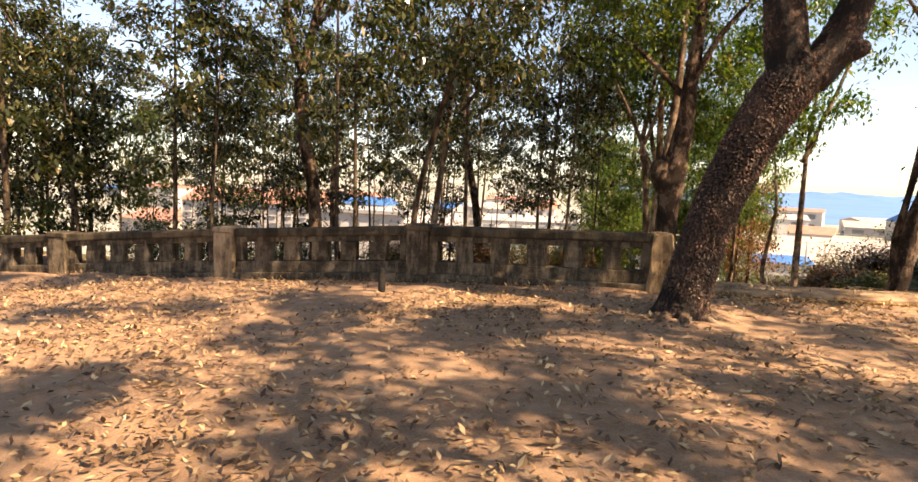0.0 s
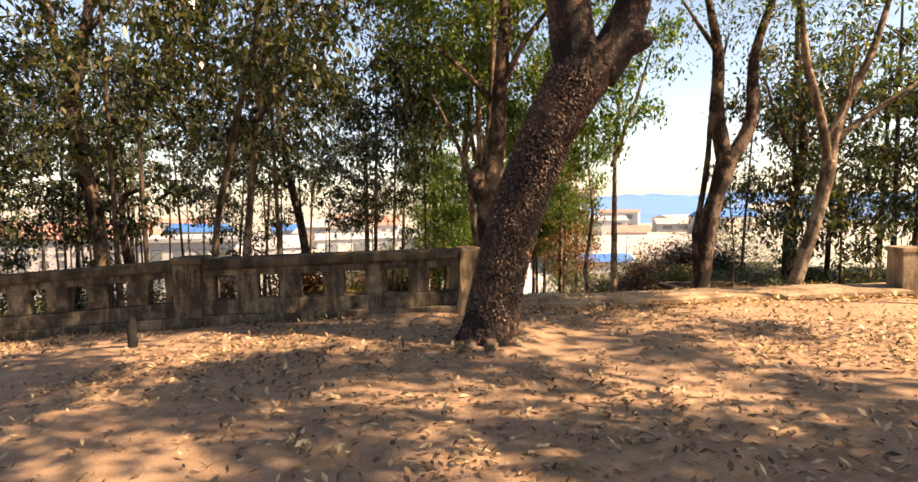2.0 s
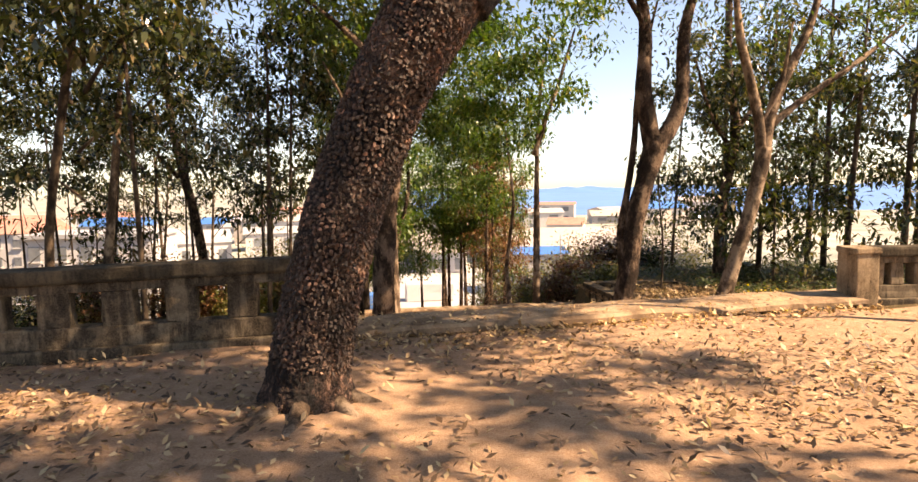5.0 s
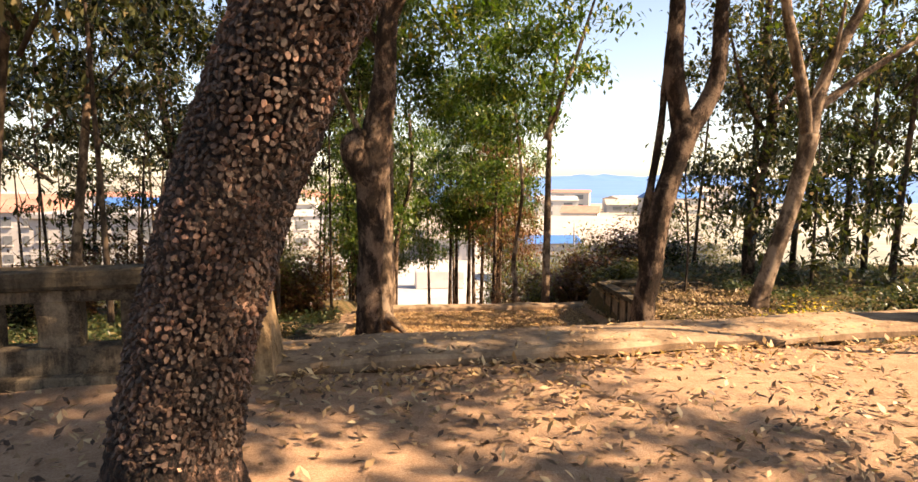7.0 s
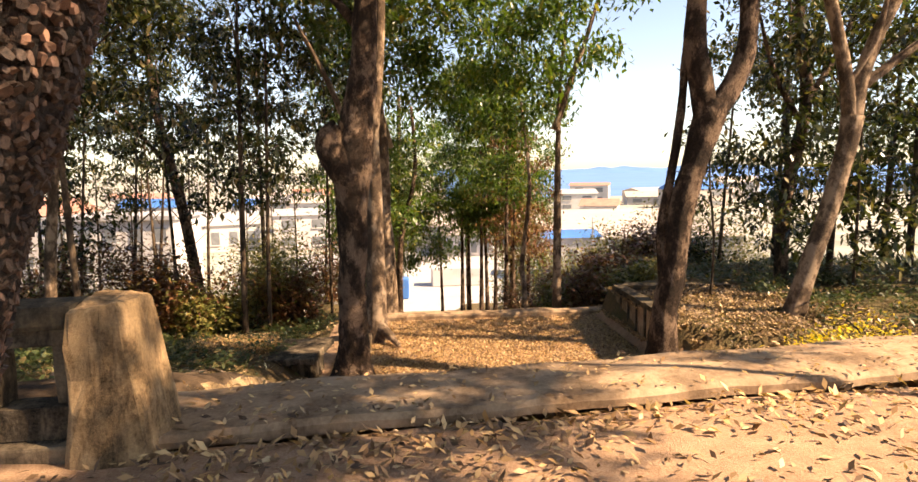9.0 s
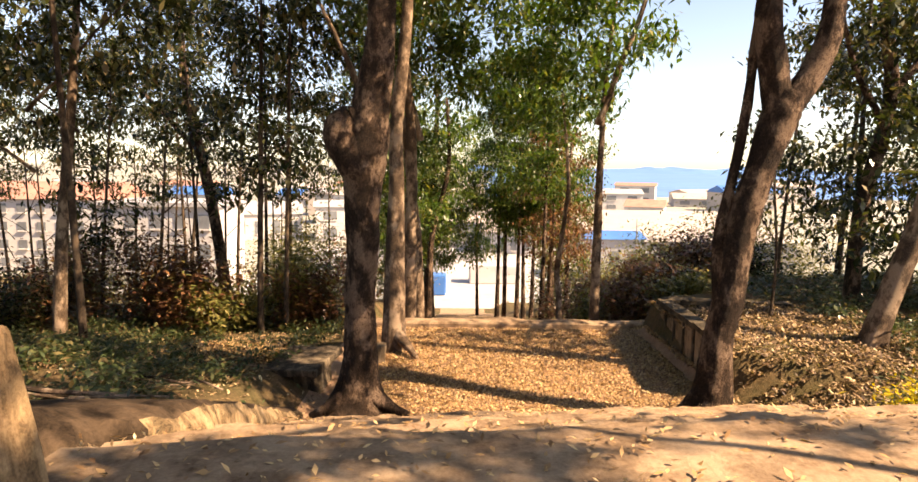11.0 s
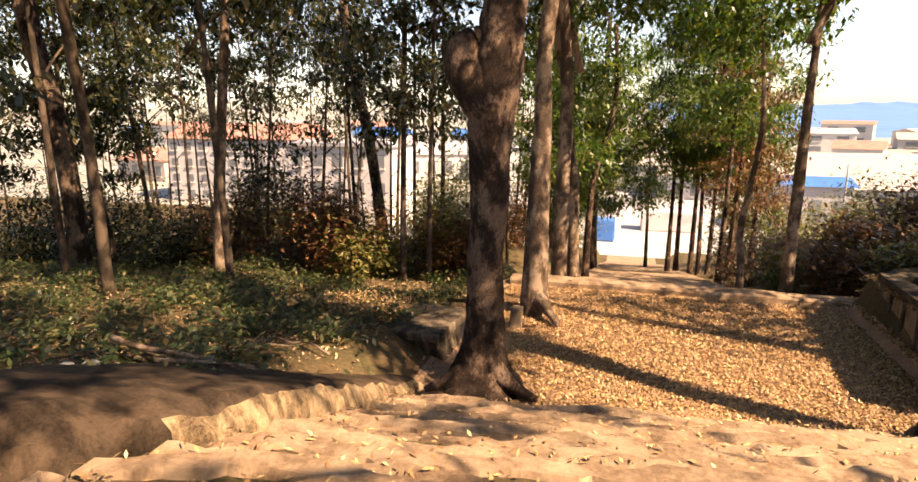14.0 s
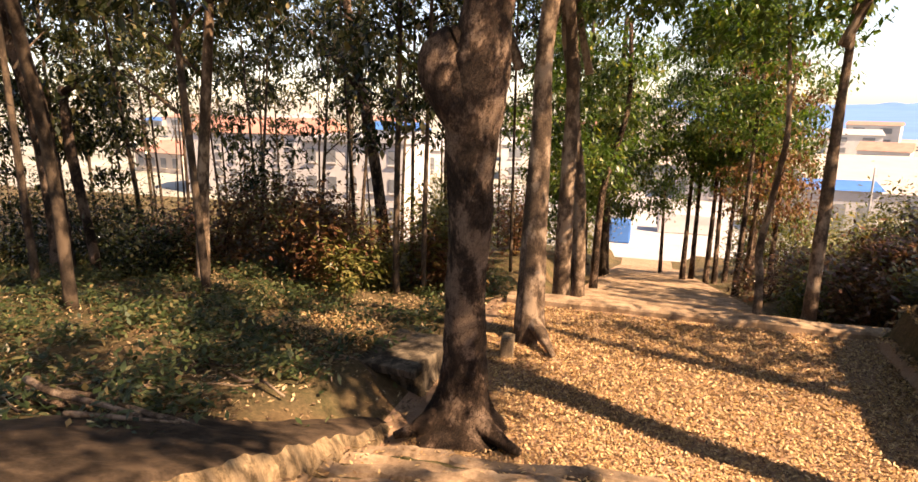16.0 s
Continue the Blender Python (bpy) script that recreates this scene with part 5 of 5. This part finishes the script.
for i in range(26):
    if i < 8:
        x, y, ln, a, rad = branch_rng.uniform(-1.5, -0.2), branch_rng.uniform(13.5, 14.3), branch_rng.uniform(0.9, 1.7), branch_rng.uniform(-0.25, 0.35), branch_rng.uniform(0.022, 0.045)
    else:
        x, y, ln, a, rad = branch_rng.uniform(-2.2, 0.6), branch_rng.uniform(13.8, 17.0), branch_rng.uniform(0.5, 1.2), branch_rng.uniform(-0.4, 2.6), branch_rng.uniform(0.01, 0.022)
    line = []
    for k in range(4):
        u = (k / 3 - 0.5) * ln
        px, py = x + math.cos(a) * u + branch_rng.uniform(-0.05, 0.05), y + math.sin(a) * u + branch_rng.uniform(-0.05, 0.05)
        line.append((px, py, gz(px, py) + 0.06 + (0.1 * (i % 3) if i < 8 else branch_rng.uniform(0, 0.08)), rad * (1 - 0.15 * k)))
    tagged(new("dead_branch", tube("dead_branch", line, BARK_PALE if i % 3 else BARK, n=5, seg=8, rough=0.006)), "grey dead branch lying on leafy ground", "branch")

# ---- the valley ----
road = tagged(new("road", box_mesh("road", -26, 40, 76, 128, -15.2, -14.5, ROAD)), "pale concrete road and yard at the hill's foot", "road", kind="structure")


def building(name, label, x, y, w, d, h, wall, roof, floors, bays, pitched=0.0, base=-15.0, turn=0.0):
    t = tagged(new(name), label, "building")
    t.matrix_basis = pose(x, y, base, 0, 0, turn)
    part("wall", box_mesh("wall", -w / 2, w / 2, 0, d, 0, h, wall), t)
    bm = bmesh.new()
    o = 0.5
    if pitched:
        vs = [bm.verts.new(p) for p in ((-w / 2 - o, -o, h), (w / 2 + o, -o, h), (w / 2 + o, d + o, h), (-w / 2 - o, d + o, h), (-w / 2 - o, d / 2, h + pitched), (w / 2 + o, d / 2, h + pitched))]
        for f in ((0, 1, 5, 4), (2, 3, 4, 5), (0, 4, 3), (1, 2, 5), (3, 2, 1, 0)):
            bm.faces.new([vs[i] for i in f])
    else:
        box_bm(bm, -w / 2 - o, w / 2 + o, -o, d + o, h, h + 0.5)
    part("roof", bm_mesh("roof", bm, roof), t)
    for f in range(floors):
        for b in range(bays):
            cx = -w / 2 + w * (b + 0.5) / bays
            cz = h * (f + 0.5) / floors
            ww, hh = w / bays * 0.22, h / floors * 0.24
            p = part("window", box_mesh("window", cx - ww, cx + ww, -0.12, 0.1, cz - hh, cz + hh, GLASS), t)
            part("sill", box_mesh("sill", cx - ww - 0.1, cx + ww + 0.1, -0.3, 0.0, cz - hh - 0.2, cz - hh, wall), p)
    return t


building("apartment_building", "white three-storey building with rows of windows", -34, 84, 15, 10, 11.2, WHITE_WALL, GREY_WALL, 3, 5)
building("apartment_building", "grey apartment building below the hill", -62, 100, 26, 12, 11, WHITE_WALL, RED_ROOF, 4, 9, 2.5)
building("warehouse", "big low hall with a pale sheet roof", 46, 112, 34, 70, 4.2, GREY_WALL, PALE_ROOF, 1, 4, 3.0)
building("warehouse", "small open shed with dark blue sheet roof", 26.5, 94, 8, 7, 6.6, GREY_WALL, BLUE_ROOF, 1, 3, 0.9)
building("warehouse", "grey hall behind the yard", 8, 130, 20, 18, 5.5, GREY_WALL, PALE_ROOF, 1, 5, 2)
town_rng = random.Random(12)
for i in range(46):
    y = town_rng.uniform(115, 330)
    x = town_rng.uniform(-0.95, 0.62) * y
    if 25 < x < 66 and y < 200:
        continue
    w, h = town_rng.uniform(9, 26), town_rng.uniform(3.5, 9)
    wall = town_rng.choice([WHITE_WALL, GREY_WALL, WHITE_WALL, PALE_ROOF])
    roof = town_rng.choice([RED_ROOF, PALE_ROOF, GREY_WALL, BLUE_ROOF, PALE_ROOF, RED_ROOF])
    building("house", "pale town house in the hazy valley", x, y, w, town_rng.uniform(8, 16), h, wall, roof, max(1, int(h / 3)), 4 if y < 200 else 2, town_rng.uniform(1, 3), -15.0, town_rng.uniform(-25, 25))
# lorries and sheets in the yard
for x, y, w, m, lab in [(1.2, 84, 2.4, BLUE_ROOF, "blue tarpaulin covered stack in the yard"), (9, 92, 7, WHITE_WALL, "white box trailer parked in the yard"), (-3, 98, 8, WHITE_WALL, "white stack of goods in the yard")]:
    bm = bmesh.new()
    box_bm(bm, -w / 2, w / 2, -1.3, 1.3, 0, 2.6)
    g = tagged(new("tarpaulin_cover", bm_mesh("tarpaulin_cover", bm, m, 0.2, 1, 0.1, x)), lab, "tarpaulin")
    g.location = (x, y, -14.5)
# shrubs far down the hill soften the edge of the town
for i, (x, y, w, h) in enumerate([(-14, 66, 4, 4), (-24, 62, 4, 3.5), (-36, 66, 5, 4), (20, 66, 4, 3.5), (30, 70, 5, 4), (-8, 70, 3, 3), (17, 58, 3, 3), (42, 80, 5, 4), (24, 52, 4, 3)]):
    bush("bush", "hazy olive thicket at the foot of the hill", x, y, w, h, 2600, 0.4, LEAF_OLIVE, 700 + i)
pole = tagged(new("utility_pole", tube("utility_pole", [(0, 0, -0.3, 0.14), (0, 0, 5, 0.12), (0, 0, 10.6, 0.09)], GREY_WALL, n=3, seg=8)), "grey concrete utility pole beside the halls", "pole")
pole.location = (24, 76, -14.6)

# far hills, distance haze painted into their blue
hv, hf = [], []
hn = 90
for i in range(hn + 1):
    fade = min(1.0, i / 12)
    a = 60 + 2600 * i / hn
    top = 24 + 34 * noise.noise(Vector((i * 0.09, 1.5, 0))) + 10 * noise.noise(Vector((i * 0.4, 2.5, 0)))
    hv += [(a, 2300, -20), (a, 2450, top * 0.5 - 14), (a, 2700, max(top, 6) * fade - 12), (a, 3300, -20)]
    if i:
        o = (i - 1) * 4
        hf += [(o + k, o + 4 + k, o + 5 + k, o + 1 + k) for k in range(3)]
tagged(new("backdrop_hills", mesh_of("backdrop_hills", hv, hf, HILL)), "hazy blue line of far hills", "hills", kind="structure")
